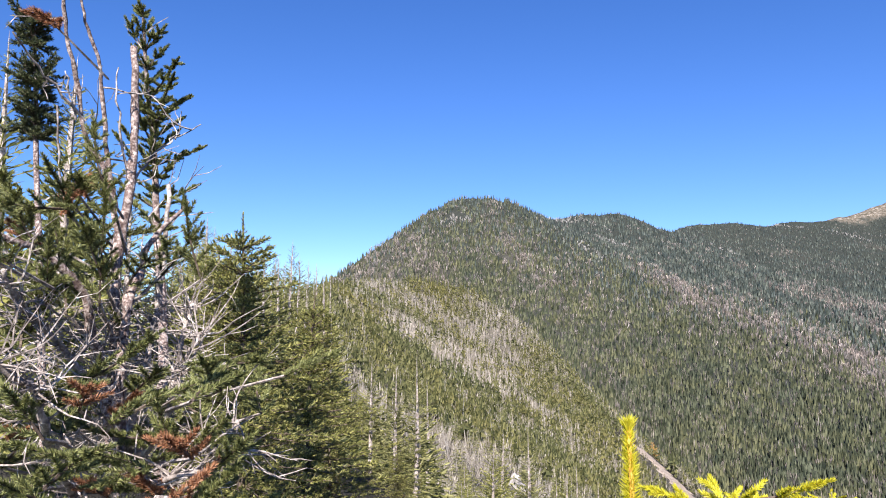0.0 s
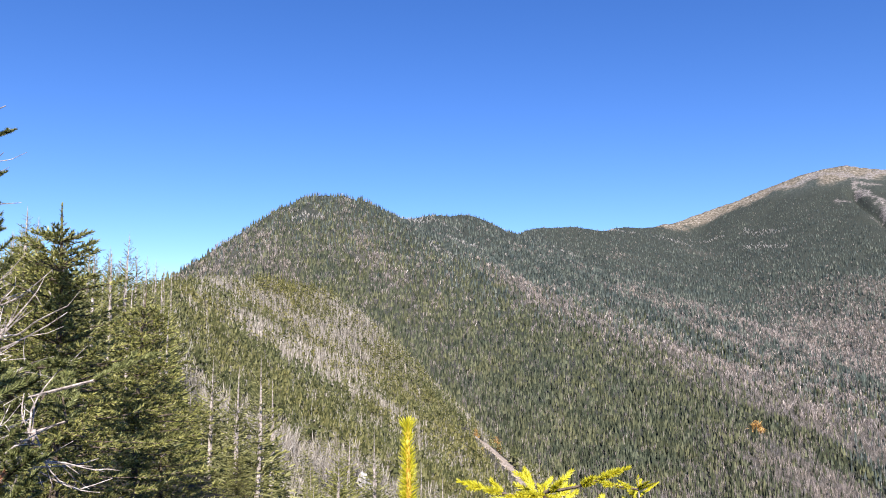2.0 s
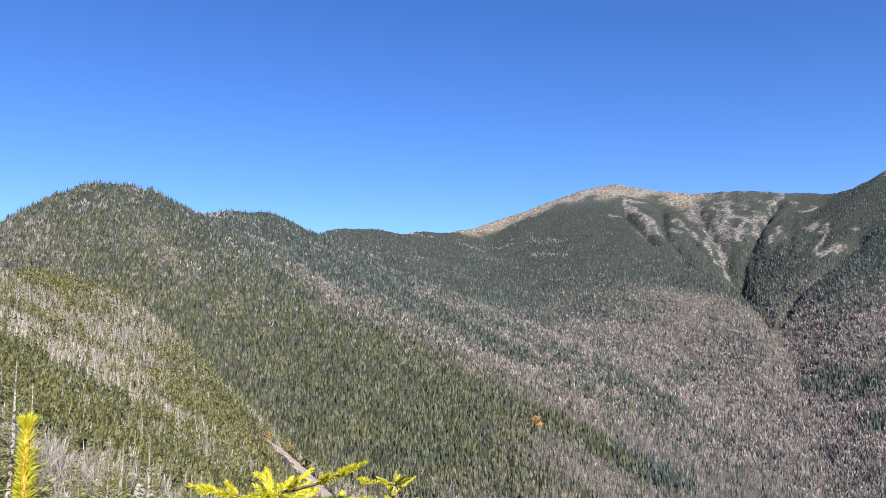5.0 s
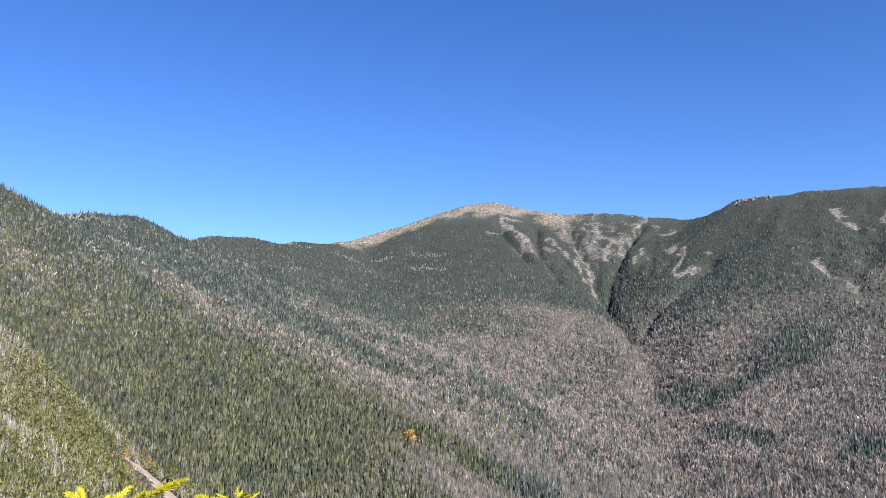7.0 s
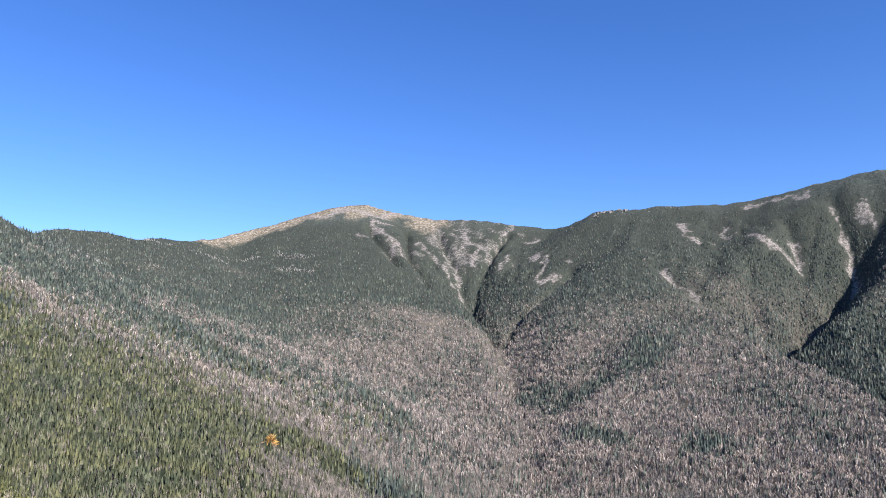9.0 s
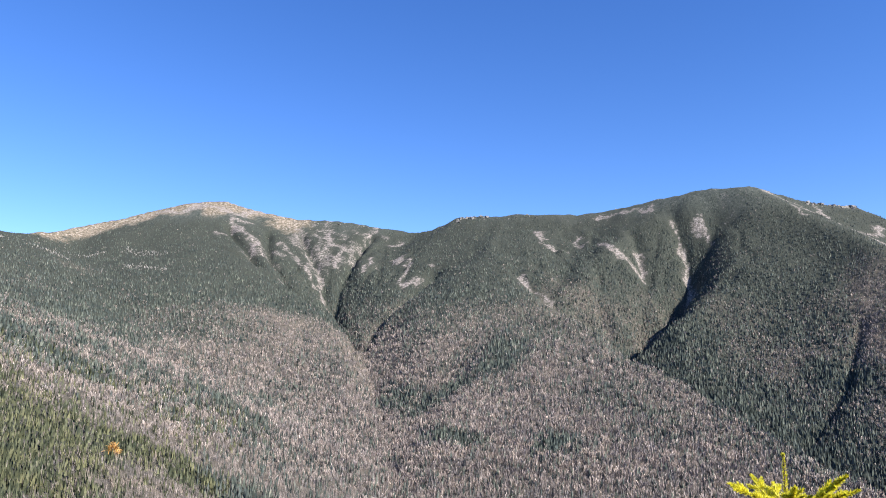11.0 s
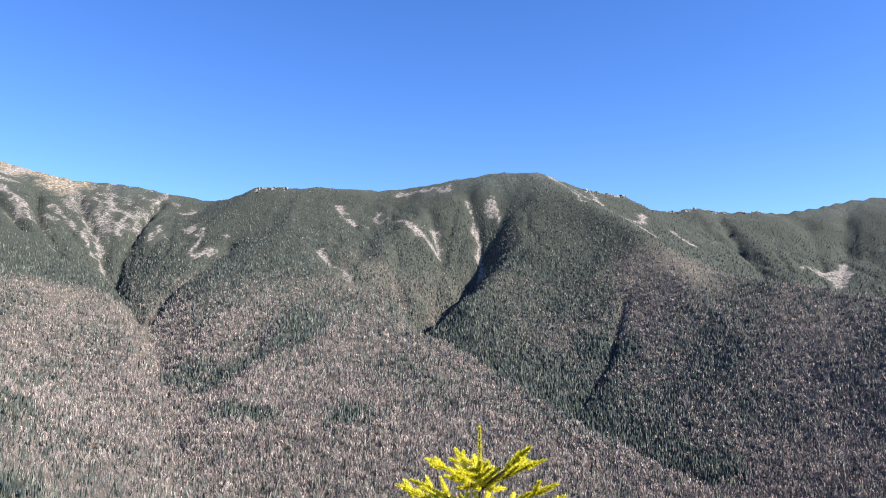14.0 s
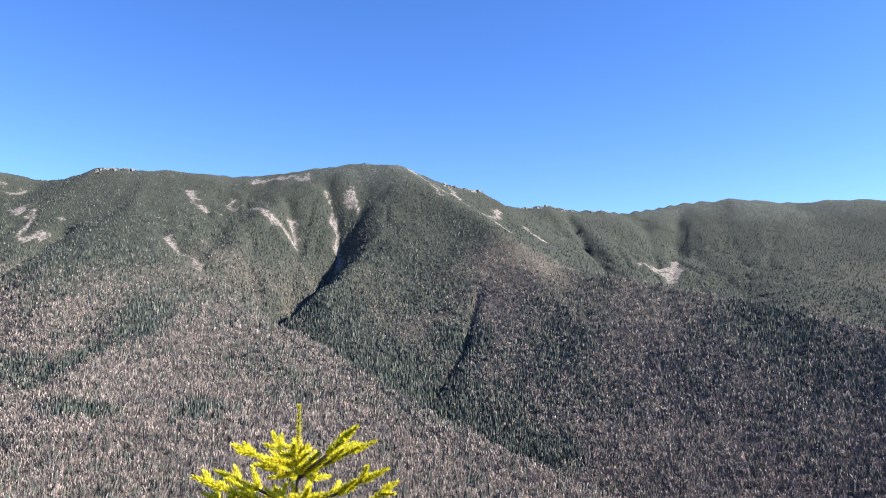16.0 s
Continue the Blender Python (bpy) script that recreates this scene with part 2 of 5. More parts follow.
# gullies cut into the faces: bearing and distance pairs, depth, half width
GULLIES = [
    ([(41.6, 2800), (42.1, 2674), (43.0, 2560), (44.2, 2430)], 34, 15),
    ([(44.5, 2780), (44.8, 2530), (46.1, 2365), (47.2, 2290), (48.2, 2230), (49.9, 2150)], 32, 15),
    ([(47.0, 2800), (47.7, 2671), (48.7, 2494), (49.2, 2420), (49.9, 2340), (50.9, 2134), (52.0, 1966)], 30, 16),
    ([(52.6, 2790), (51.8, 2692), (51.1, 2539), (50.4, 2461), (49.9, 2377)], 36, 15),
    ([(57.6, 2340), (55.2, 2200), (53.5, 2128), (52.0, 1993)], 34, 22),
    ([(64.2, 2230), (65.4, 2131), (67.4, 2040), (69.2, 2020), (71.4, 1990), (72.4, 1900)], 20, 26),
    ([(73.4, 2460), (74.1, 2287), (73.7, 2167), (73.0, 2059), (72.2, 1950)], 32, 26),
    ([(76.3, 2540), (77.2, 2437), (77.3, 2365), (76.3, 2311), (75.4, 2197), (73.4, 2047)], 44, 36),
    ([(79.2, 2500), (78.2, 2410), (77.0, 2340), (75.6, 2250), (74.2, 2130)], 66, 70),
    ([(70.3, 2260), (70.8, 2130), (71.6, 2047)], 22, 22),
    ([(88.4, 2060), (87.5, 1873), (85.8, 1726), (84.5, 1660), (83.2, 1600), (82.0, 1560)], 22, 15),
    ([(82.0, 1830), (80.4, 1790), (78.6, 1760), (76.7, 1720)], 11, 16),
    ([(95.4, 3220), (96.8, 2869), (98.9, 2554)], 34, 34),
    ([(101.0, 3440), (101.7, 3187), (102.2, 2608)], 18, 40),
    ([(103.7, 3620), (103.4, 3283), (102.9, 2650)], 22, 50),
    ([(16.5, 960), (21.4, 916), (27.4, 868), (32.6, 826), (40.9, 742)], 9, 26),
    ([(22, 1500), (30, 1350), (38, 1200), (46, 1080), (54, 990)], 12, 34),
    ([(31, 2300), (38, 1950), (45, 1700), (52, 1560)], 10, 40),
]

# faces scored by small gullies that run together: bearing and distance of their meeting point, bearings of the face, depth
RIBS = [(50.6, 2130, 39, 58, 11), (73.2, 1980, 63, 84, 9), (102.5, 2480, 91, 113, 10)]


def along(x, y, pts, slope=None, flat=None, lift=False):
    """Highest tent over a crest line, or lowest trough over a valley line."""
    best = None
    for (x0, y0, z0), (x1, y1, z1) in zip(pts, pts[1:]):
        dx, dy = x1 - x0, y1 - y0
        s = np.clip(((x - x0) * dx + (y - y0) * dy) / (dx * dx + dy * dy + 1e-9), 0, 1)
        d = np.hypot(x - x0 - s * dx, y - y0 - s * dy)
        z = z0 + s * (z1 - z0)
        h = z + slope * d + d * d / flat if lift else z - slope * flat * (1 - np.exp(-d / flat))
        best = h if best is None else (np.minimum(best, h) if lift else np.maximum(best, h))
    return best


def distance_to(x, y, pts):
    best = None
    for (x0, y0), (x1, y1) in zip(pts, pts[1:]):
        dx, dy = x1 - x0, y1 - y0
        s = np.clip(((x - x0) * dx + (y - y0) * dy) / (dx * dx + dy * dy + 1e-9), 0, 1)
        d = np.hypot(x - x0 - s * dx, y - y0 - s * dy)
        best = d if best is None else np.minimum(best, d)
    return best


def smooth_max(a, b, k):
    h = np.clip(0.5 + 0.5 * (a - b) / k, 0, 1)
    return b + (a - b) * h + k * h * (1 - h)


def height(x, y):
    x, y = np.asarray(x, float), np.asarray(y, float)
    r = np.hypot(x, y)
    away = np.clip((r - 60) / 500, 0, 1)
    wx = x + away * 26 * fbm(x, y, 260, 3, 3)
    wy = y + away * 26 * fbm(x, y, 260, 3, 9)
    k = np.clip(0.03 * r, 0.6, 36)
    h = np.full(x.shape, -330.0)
    back = 0.6 * np.minimum(beyond(wx, wy, [p[:2] for p in RIDGES[1][0]] + [(170, 60)], -1), 260)
    for i, (pts, slope, flat) in enumerate(RIDGES):
        h = smooth_max(h, along(wx, wy, pts, slope, flat) - (back if i < 2 else 0), k)
    for pts, slope, curve in VALLEYS[1:] + VALLEYS[:1]:
        if pts is VALLEYS[0][0]:
            h = smooth_max(h, nose(wx, wy), np.clip(k, 0.6, 12))
        h = -smooth_max(-h, -(along(wx, wy, pts, slope, curve, lift=True)), 30.0)
    for pts, depth, half in GULLIES:
        p = [far_point(a, 0, q)[:2] for a, q in pts]
        d = distance_to(x + away * 9 * fbm(x, y, 70, 2, 5), y + away * 9 * fbm(x, y, 70, 2, 6), p)
        h = h - depth * np.exp(-np.abs(d / half) ** 1.3)
    for az, q, az0, az1, depth in RIBS:
        cx, cy = far_point(az, 0, q)[:2]
        turn, rho = np.arctan2(x - cx, y - cy), np.hypot(x - cx, y - cy)
        here = np.degrees(np.arctan2(x, y))
        f = fbm(turn * 300 + 25 * fbm(x, y, 160, 2, 20), rho / 3.2, 60, 3, 21)
        face = np.clip((here - az0) / 3, 0, 1) * np.clip((az1 - here) / 3, 0, 1) * np.clip((rho - 120) / 200, 0, 1) * np.clip((1150 - rho) / 250, 0, 1) * np.clip((r - q) / 100, 0, 1)
        face = face * np.clip((distance_to(x, y, [p[:2] for k in (5, 6, 7) for p in RIDGES[k][0]]) - 50) / 160, 0, 1)
        h = h - depth * face * (np.exp(-(f / 0.09) ** 2) - 0.25)
    bearing = np.degrees(np.arctan2(x, y))
    hollow = np.interp(r, (14, 30, 50, 90, 130, 170, 220, 270), (0, 3, 6, 8, 7, 5.5, 2, 0))
    h = h - hollow * np.clip((bearing + 15) / 9, 0, 1) * np.clip((60 - bearing) / 25, 0, 1)
    h = h + away * (9 * fbm(x, y, 240, 4, 12) + 3.0 * fbm(x, y, 45, 3, 2)) + np.clip(r / 40, 0.1, 1) * 0.7 * fbm(x, y, 9, 3, 15)
    return h

AZ = np.radians(np.concatenate([np.arange(-180, -42, 3.0), np.arange(-42, 36, 0.24), np.arange(36, 112, 0.19), np.arange(112, 126, 0.24), np.arange(126, 180, 3.0)]))
RINGS = np.concatenate([[0.02], np.geomspace(0.8, 560, 150), np.arange(572, 2100, 17.0), np.arange(2100, 3100, 12.0), np.arange(3100, 4880, 44.0)])
gx = RINGS[:, None] * np.sin(AZ)[None, :]
gy = RINGS[:, None] * np.cos(AZ)[None, :]
gz = height(gx, gy)
n_r, n_a = gx.shape


# bare slides and ledges: bearing and distance pairs, half width
SLIDES = [
    ([(46.9, 2720), (47.7, 2640), (48.5, 2506), (48.9, 2449), (49.6, 2300)], 9), ([(45.3, 2700), (46.4, 2600), (47.2, 2530), (48.3, 2461)], 11),
    ([(49.3, 2830), (50.5, 2650), (50.2, 2524)], 20), ([(52.9, 2863), (52.0, 2743)], 14), ([(52.6, 2596), (51.9, 2458)], 9),
    ([(54.9, 2530), (55.2, 2400), (55.2, 2311), (56.2, 2323)], 17), ([(57.3, 2416), (57.7, 2389)], 12), ([(55.2, 2164), (53.9, 2113)], 7),
    ([(54.1, 2722), (54.9, 2752)], 14), ([(64.3, 2209), (65.4, 2131), (66.4, 2060), (67.0, 1996)], 15), ([(69.0, 2035), (70.1, 2023), (70.8, 1950)], 13),
    ([(65.9, 2548), (66.1, 2446), (67.6, 2422)], 13), ([(71.0, 2440), (71.9, 2352), (73.2, 2347), (74.1, 2413)], 18), ([(68.9, 2527), (69.2, 2452)], 12),
    ([(76.1, 2530), (76.9, 2449), (77.3, 2380), (76.6, 2320)], 11), ([(78.0, 2533), (79.1, 2461)], 14), ([(85.4, 1700), (85.0, 1670)], 7),
    ([(87.3, 2584), (88.5, 2548), (89.8, 2659)], 18), ([(84.6, 2608), (85.2, 2515)], 10), ([(92.0, 2671), (93.3, 2581), (94.0, 2557)], 12),
    ([(100.4, 2833), (101.9, 2821), (103.3, 3000), (102.5, 2650)], 20), ([(41.7, 2880), (43.0, 2686), (43.5, 2533)], 22), ([(42.4, 2866), (43.7, 2845)], 22),
    ([(40.5, 2731), (41.0, 2695)], 16), ([(45.4, 2362), (45.9, 2347)], 12), ([(5.0, 1003), (5.9, 1009)], 8), ([(0.4, 1090), (1.4, 1096)], 6),
    ([(59.2, 2755), (62.0, 2725)], 12), ([(82.2, 2615), (84.0, 2640), (85.6, 2600)], 13), ([(85.9, 2700), (88.2, 2520), (90.6, 2360)], 12), ([(70.5, 2650), (75.0, 2600)], 14), ([(37.2, 3000), (44.5, 2960)], 30),
    ([(-3.9, 156), (-3.6, 150)], 1.6),
]


def cover(x, y, z):
    """Bare rock and alpine ground, 0 to 1."""
    r, az = np.hypot(x, y), np.degrees(np.arctan2(x, y))
    bald = distance_to(x, y, [p[:2] for p in RIDGES[5][0][:9]])
    bald = bald * (1 + 1.6 * np.clip((37 - az) / 9, 0, 1))
    alpine = np.clip(2.1 - 1.8 * (bald + 80 * fbm(x, y, 110, 4, 4) + 55 * fbm(x, y, 30, 3, 13, 0.7)) / 95, 0, 1)
    heath = np.clip((z - 500 - 70 * fbm(x, y, 120, 4, 4, 0.6)) / 110, 0, 1)
    rock = np.zeros_like(r)
    for pts, half in SLIDES:
        half = half * (1.4 if pts[0][1] > 1900 else 1.0)
        d = distance_to(x + half * (1.6 * fbm(x, y, 5 * half, 4, 8, 0.65) + 1.3 * fbm(x, y, 1.8 * half, 2, 17)), y + half * (1.6 * fbm(x, y, 5 * half, 3, 11) + 1.3 * fbm(x, y, 1.8 * half, 2, 10)), [far_point(a, 0, q)[:2] for a, q in pts])
        rock = np.maximum(rock, np.clip(1.25 - d / (1.15 * half), 0, 1))
    cliffs = np.clip((z - 290) / 80, 0, 1) * np.clip((az - 41) / 2, 0, 1) * np.clip((55 - az) / 3, 0, 1) \
        + 0.7 * np.clip((z - 360) / 60, 0, 1) * np.clip((az - 64) / 3, 0, 1) * np.clip((80 - az) / 2, 0, 1)
    for base_az, base_r, az0, az1, low in ((50.6, 2130, 41.5, 56, 250), (73.2, 1980, 65, 83, 380), (102.5, 2480, 92, 106, 260)):
        cx, cy = far_point(base_az, 0, base_r)[:2]
        turn, rho = np.arctan2(x - cx, y - cy), np.hypot(x - cx, y - cy)
        face = np.clip((az - az0) / 2, 0, 1) * np.clip((az1 - az) / 2, 0, 1) * np.clip((z - low) / 90, 0, 1) * np.clip((r - base_r) / 100, 0, 1)
        f = fbm(turn * 420 + 30 * fbm(x, y, 120, 2, 20), rho / 2.2, 60, 4, 5, 0.6)
        rock = np.maximum(rock, face * np.clip(2.6 * (f - 0.02), 0, 0.86) * (1.0 if base_az < 60 else 0.75))
    rock = np.maximum(rock, cliffs * np.clip(0.20 + 1.7 * fbm(x + 0.5 * z, y - 0.5 * z, 52, 4, 19, 0.65), 0, 0.84))
    return rock, np.maximum(alpine, 0.0), heath


def grid_faces(rows, cols):
    i, j = np.meshgrid(np.arange(rows - 1), np.arange(cols), indexing="ij")
    k = (j + 1) % cols
    return np.stack([i * cols + j, i * cols + k, (i + 1) * cols + k, (i + 1) * cols + j], -1).reshape(-1, 4)


def mesh_from(name, verts, faces, mat, smooth=False):
    """A mesh from arrays of corners and of equal-sided faces."""
    me = bpy.data.meshes.new(name)
    side = faces.shape[1]
    me.vertices.add(len(verts))
    me.vertices.foreach_set("co", np.ascontiguousarray(verts, np.float32).ravel())
    me.loops.add(faces.size)
    me.loops.foreach_set("vertex_index", np.ascontiguousarray(faces, np.int32).ravel())
    me.polygons.add(len(faces))
    me.polygons.foreach_set("loop_start", np.arange(0, faces.size, side, dtype=np.int32))
    me.polygons.foreach_set("use_smooth", np.full(len(faces), smooth, bool))
    me.materials.append(mat)
    me.update(calc_edges=True)
    return me


rock_at, alpine_at, heath_at = cover(gx, gy, gz)
land = mesh_from("ground", np.stack([gx, gy, gz], -1).reshape(-1, 3), grid_faces(n_r, n_a), GROUND, True)
for key, values in (("rock", rock_at), ("alpine", alpine_at), ("heath", heath_at)):
    land.attributes.new(key, 'FLOAT', 'POINT').data.foreach_set("value", values.astype(np.float32).ravel())
tagged(new("ground", land), "wooded mountain slopes, ridges and a deep valley under bare summits", "ground", kind="structure")

# what lies open to the lookout and what hides behind a nearer ridge
slope_angle = gz / RINGS[:, None]
open_view = (slope_angle + 14 / RINGS[:, None] >= np.maximum.accumulate(slope_angle, 0) - 0.002).astype(float)


def in_view(x, y):
    i = np.clip(np.searchsorted(RINGS, np.hypot(x, y)), 0, n_r - 1)
    j = np.clip(np.searchsorted(AZ, np.arctan2(x, y)), 0, n_a - 1)
    return open_view[i, j] > 0


def ground_z(x, y):
    """Height of the land's mesh at a place."""
    r, a = np.hypot(x, y), np.arctan2(x, y)
    i = np.clip(np.searchsorted(RINGS, r) - 1, 0, n_r - 2)
    j = np.clip(np.searchsorted(AZ, a) - 1, 0, n_a - 2)
    u = np.clip((r - RINGS[i]) / (RINGS[i + 1] - RINGS[i]), 0, 1)
    v = np.clip((a - AZ[j]) / (AZ[j + 1] - AZ[j]), 0, 1)
    return (gz[i, j] * (1 - u) + gz[i + 1, j] * u) * (1 - v) + (gz[i, j + 1] * (1 - u) + gz[i + 1, j + 1] * u) * v

# ---------------------------------------------------------------- far woods
dice = np.random.RandomState(11)


profile = np.maximum.accumulate(slope_angle, 0)
az_step = np.gradient(AZ)


def scatter_faces(count, r0, r1, az0=-44, az1=127, low=-0.235):
    """Places strewn evenly over the faces that the slopes turn to the lookout."""
    cols = np.where((AZ > radians(az0)) & (AZ < radians(az1)))[0]
    weight = az_step[cols] * (profile[-1, cols] - low)
    share = np.maximum(1, (count * weight / weight.sum())).astype(int)
    xs, ys = [], []
    for j, n in zip(cols, share):
        e = low + (profile[-1, j] - low) * dice.rand(n)
        i = np.clip(np.searchsorted(profile[:, j], e), 1, n_r - 1)
        span = profile[i, j] - profile[i - 1, j]
        r = RINGS[i - 1] + (RINGS[i] - RINGS[i - 1]) * np.clip((e - profile[i - 1, j]) / np.maximum(span, 1e-6), 0, 1)
        r = r + (RINGS[i] - RINGS[i - 1]) * (dice.rand(n) - 0.5)
        a = AZ[j] + az_step[j] * (dice.rand(n) - 0.5)
        xs.append(r * np.sin(a))
        ys.append(r * np.cos(a))
    x, y = np.concatenate(xs), np.concatenate(ys)
    r = np.hypot(x, y)
    keep = (r > r0) & (r < r1) & (dice.rand(len(x)) < np.clip(r / 1900, 0.42, 1))
    x, y = x[keep], y[keep]
    return x, y, ground_z(x, y)


def scatter(count, r0, r1, az0=-44, az1=127, power=1.0):
    """Places strewn over the slopes, thinner with distance."""
    u = dice.rand(count)
    if power == 1.0:
        r = r0 * (r1 / r0) ** u
    else:
        r = (r0 ** (1 - power) + u * (r1 ** (1 - power) - r0 ** (1 - power))) ** (1 / (1 - power))
    a = np.radians(az0 + (az1 - az0) * dice.rand(count))
    x, y = r * np.sin(a), r * np.cos(a)
    keep = in_view(x, y) | (dice.rand(count) < 0.06)
    x, y = x[keep], y[keep]
    return x, y, ground_z(x, y)


# bands of dead standing trees high on the ridge: bearing and distance pairs, half width
DEAD_BANDS = [
    ([(8.5, 1340), (9.7, 1510), (11.0, 1600)], 14), ([(11.1, 1190), (12.2, 1174)], 12), ([(11.9, 1576), (12.9, 1579)], 14), ([(12.4, 1405), (13.7, 1435)], 24),
    ([(20.9, 2020), (21.6, 2005)], 22), ([(24.7, 2464), (26.7, 2530)], 11), ([(28.9, 2548), (30.2, 2530)], 22), ([(34.7, 2620), (36.7, 2524)], 20),
    ([(34.9, 2452), (36.9, 2365)], 18), ([(0.0, 1075), (2.0, 1085)], 10), ([(30, 2620), (33, 2640)], 8),
]


# stands of dark conifers in the leafless valley
DARK_STANDS = [([(54.4, 1530), (56.8, 1434), (59.9, 1470), (62.5, 1510), (63.6, 1600)], 34), ([(5, 930), (10, 900), (15, 830), (18, 790), (21, 750)], 120),
               ([(36, 830), (39, 815), (42, 775), (44, 755)], 24), ([(74, 1960), (78, 1870), (81.5, 1790), (83.2, 1720)], 100), ([(85.5, 1900), (88, 1850)], 40),
               ([(79, 1740), (82, 1640), (86, 1560), (90, 1480), (94, 1400)], 46), ([(58, 1180), (61, 1160)], 25), ([(66, 1150), (68, 1180)], 18), ([(28, 1250), (33, 1120)], 30), ([(40, 1300), (44, 1180)], 24)]
# leafless tongues between them
PALE_STANDS = [([(52.4, 1950), (53.6, 1700), (56.0, 1640), (59.0, 1740)], 75), ([(53.4, 1560), (54.2, 1300), (54.6, 1100)], 60)]


def dead_share(x, y):
    out = np.zeros_like(x)
    for pts, half in DEAD_BANDS:
        d = distance_to(x + half * fbm(x, y, 3 * half, 2, 8), y + half * fbm(x, y, 3 * half, 2, 11), [far_point(a, 0, q)[:2] for a, q in pts])
        out = np.maximum(out, np.clip(1.3 - d / half, 0, 0.85))
    return out


def bare_share(x, y, z):
    """Share of leafless broadleaf trees: most of the warm valley, little on the near ridge and the heights."""
    az = np.degrees(np.arctan2(x, y))
    patch = fbm(x, y, 420, 5, 14, 0.6)
    low = np.clip((190 - z + 330 * patch + 120 * fbm(x, y, 90, 4, 16, 0.65)) / 400, 0, 1)
    low = low * np.clip((az - 2) / 20, 0.22, 1)
    streak = fbm(0.974 * x + 0.225 * y, 0.16 * (0.225 * x - 0.974 * y), 85, 4, 4, 0.6)
    low = low + np.where(low > 0.05, 0.55 * streak, 0) * np.clip((60 - az) / 8, 0.35, 1)
    behind = np.minimum(beyond(x, y, RIGHT_BROW, -1) / 60, 1)
    shoulder = np.clip((az - 86.5) / 2, 0, 1) * np.clip((2330 - np.hypot(x, y)) / 150, 0, 1) * np.clip(0.62 + patch + 0.6 * fbm(x, y, 150, 4, 10, 0.6), 0.2, 0.84)
    low = np.maximum(low * (1 - 0.2 * behind), shoulder)
    for pts, half in PALE_STANDS:
        low = np.maximum(low, np.clip(1.5 - distance_to(x, y, [far_point(a, 0, q)[:2] for a, q in pts]) / half + fbm(x, y, 110, 4, 2, 0.65), 0, 0.84))
    for pts, half in DARK_STANDS:
        low = low * np.clip(0.8 * distance_to(x, y, [far_point(a, 0, q)[:2] for a, q in pts]) / half - 0.42 + 0.8 * fbm(x, y, 110, 4, 2, 0.65), 0.16, 1)
    flank = np.clip((31 - az) / 6, 0, 1) * np.clip((1150 - np.hypot(x, y)) / 150, 0, 1)
    return np.clip(low, 0.05 + flank * np.clip(0.33 + 0.9 * streak, 0.10, 0.66), 0.84)


land.attributes.new("litter", 'FLOAT', 'POINT').data.foreach_set("value", np.maximum(bare_share(gx, gy, gz) * np.clip(np.hypot(gx, gy) / 500, 0, 1), 0.75 * np.clip((420 - np.hypot(gx, gy)) / 120, 0, 1)).astype(np.float32).ravel())


def spires(x, y, z, tall, wide):
    """Conifers as small two-tier spires."""
    n = len(x)
    turn = dice.rand(n) * 6.28
    lean = dice.normal(0, 0.03, (n, 2))
    rows = []
    for low, high, rad in ((0.0, 0.72, 1.0), (0.42, 1.0, 0.62)):
        ring = []
        for k in range(3):
            a = turn + k * 2.0944 + low
            jag = rad * wide * (0.75 + 0.5 * dice.rand(n))
            ring.append(np.stack([x + jag * np.cos(a), y + jag * np.sin(a), z + tall * (low + 0.12 * (dice.rand(n) - 0.5)) - 0.5], -1))
        tip = np.stack([x + lean[:, 0] * tall, y + lean[:, 1] * tall, z + tall * high], -1)
        rows += ring + [tip]
    v = np.stack(rows, 1)
    base = (np.arange(n) * 8)[:, None, None]
    f = np.array([[0, 1, 3], [1, 2, 3], [2, 0, 3], [4, 5, 7], [5, 6, 7], [6, 4, 7]])[None] + base
    return v.reshape(-1, 3), f.reshape(-1, 3)


def needles_far(x, y, z, tall, wide):
    """Conifers far off as single three-sided spires."""
    n = len(x)
    turn = dice.rand(n) * 6.28
    rows = []
    for k in range(3):
        jag = wide * (0.7 + 0.6 * dice.rand(n))
        rows.append(np.stack([x + jag * np.cos(turn + k * 2.0944), y + jag * np.sin(turn + k * 2.0944), z + tall * 0.15 * (dice.rand(n) - 0.7)], -1))
    rows.append(np.stack([x + dice.normal(0, 0.03, n) * tall, y + dice.normal(0, 0.03, n) * tall, z + tall], -1))
    v = np.stack(rows, 1)
    f = np.array([[0, 1, 3], [1, 2, 3], [2, 0, 3]])[None] + (np.arange(n) * 4)[:, None, None]
    return v.reshape(-1, 3), f.reshape(-1, 3)


def brooms(x, y, z, tall, wide, blades=5, fine=1.0):
    """Leafless trees as brooms of upright slivers."""
    n = len(x)
    vs = []
    for k in range(blades):
        a = dice.rand(n) * 6.28
        out = wide * (0.25 + 0.75 * dice.rand(n))
        face = dice.rand(n) * 3.14
        w = fine * wide * (0.10 + 0.18 * dice.rand(n))
        h = tall * (0.65 + 0.45 * dice.rand(n))
        bx, by = x + 0.35 * out * np.cos(a), y + 0.35 * out * np.sin(a)
        tx, ty = x + out * np.cos(a), y + out * np.sin(a)
        vs += [np.stack([bx - w * np.cos(face) * .6, by - w * np.sin(face) * .6, z - 0.6 + 0.2 * tall * dice.rand(n)], -1),
               np.stack([bx + 0.7 * (tx - bx) + w * np.cos(face), by + 0.7 * (ty - by) + w * np.sin(face), z + h * 0.72], -1),
               np.stack([tx, ty, z + h], -1)]
    v = np.stack(vs, 1).reshape(-1, 3)
    return v, np.arange(len(v)).reshape(-1, 3)


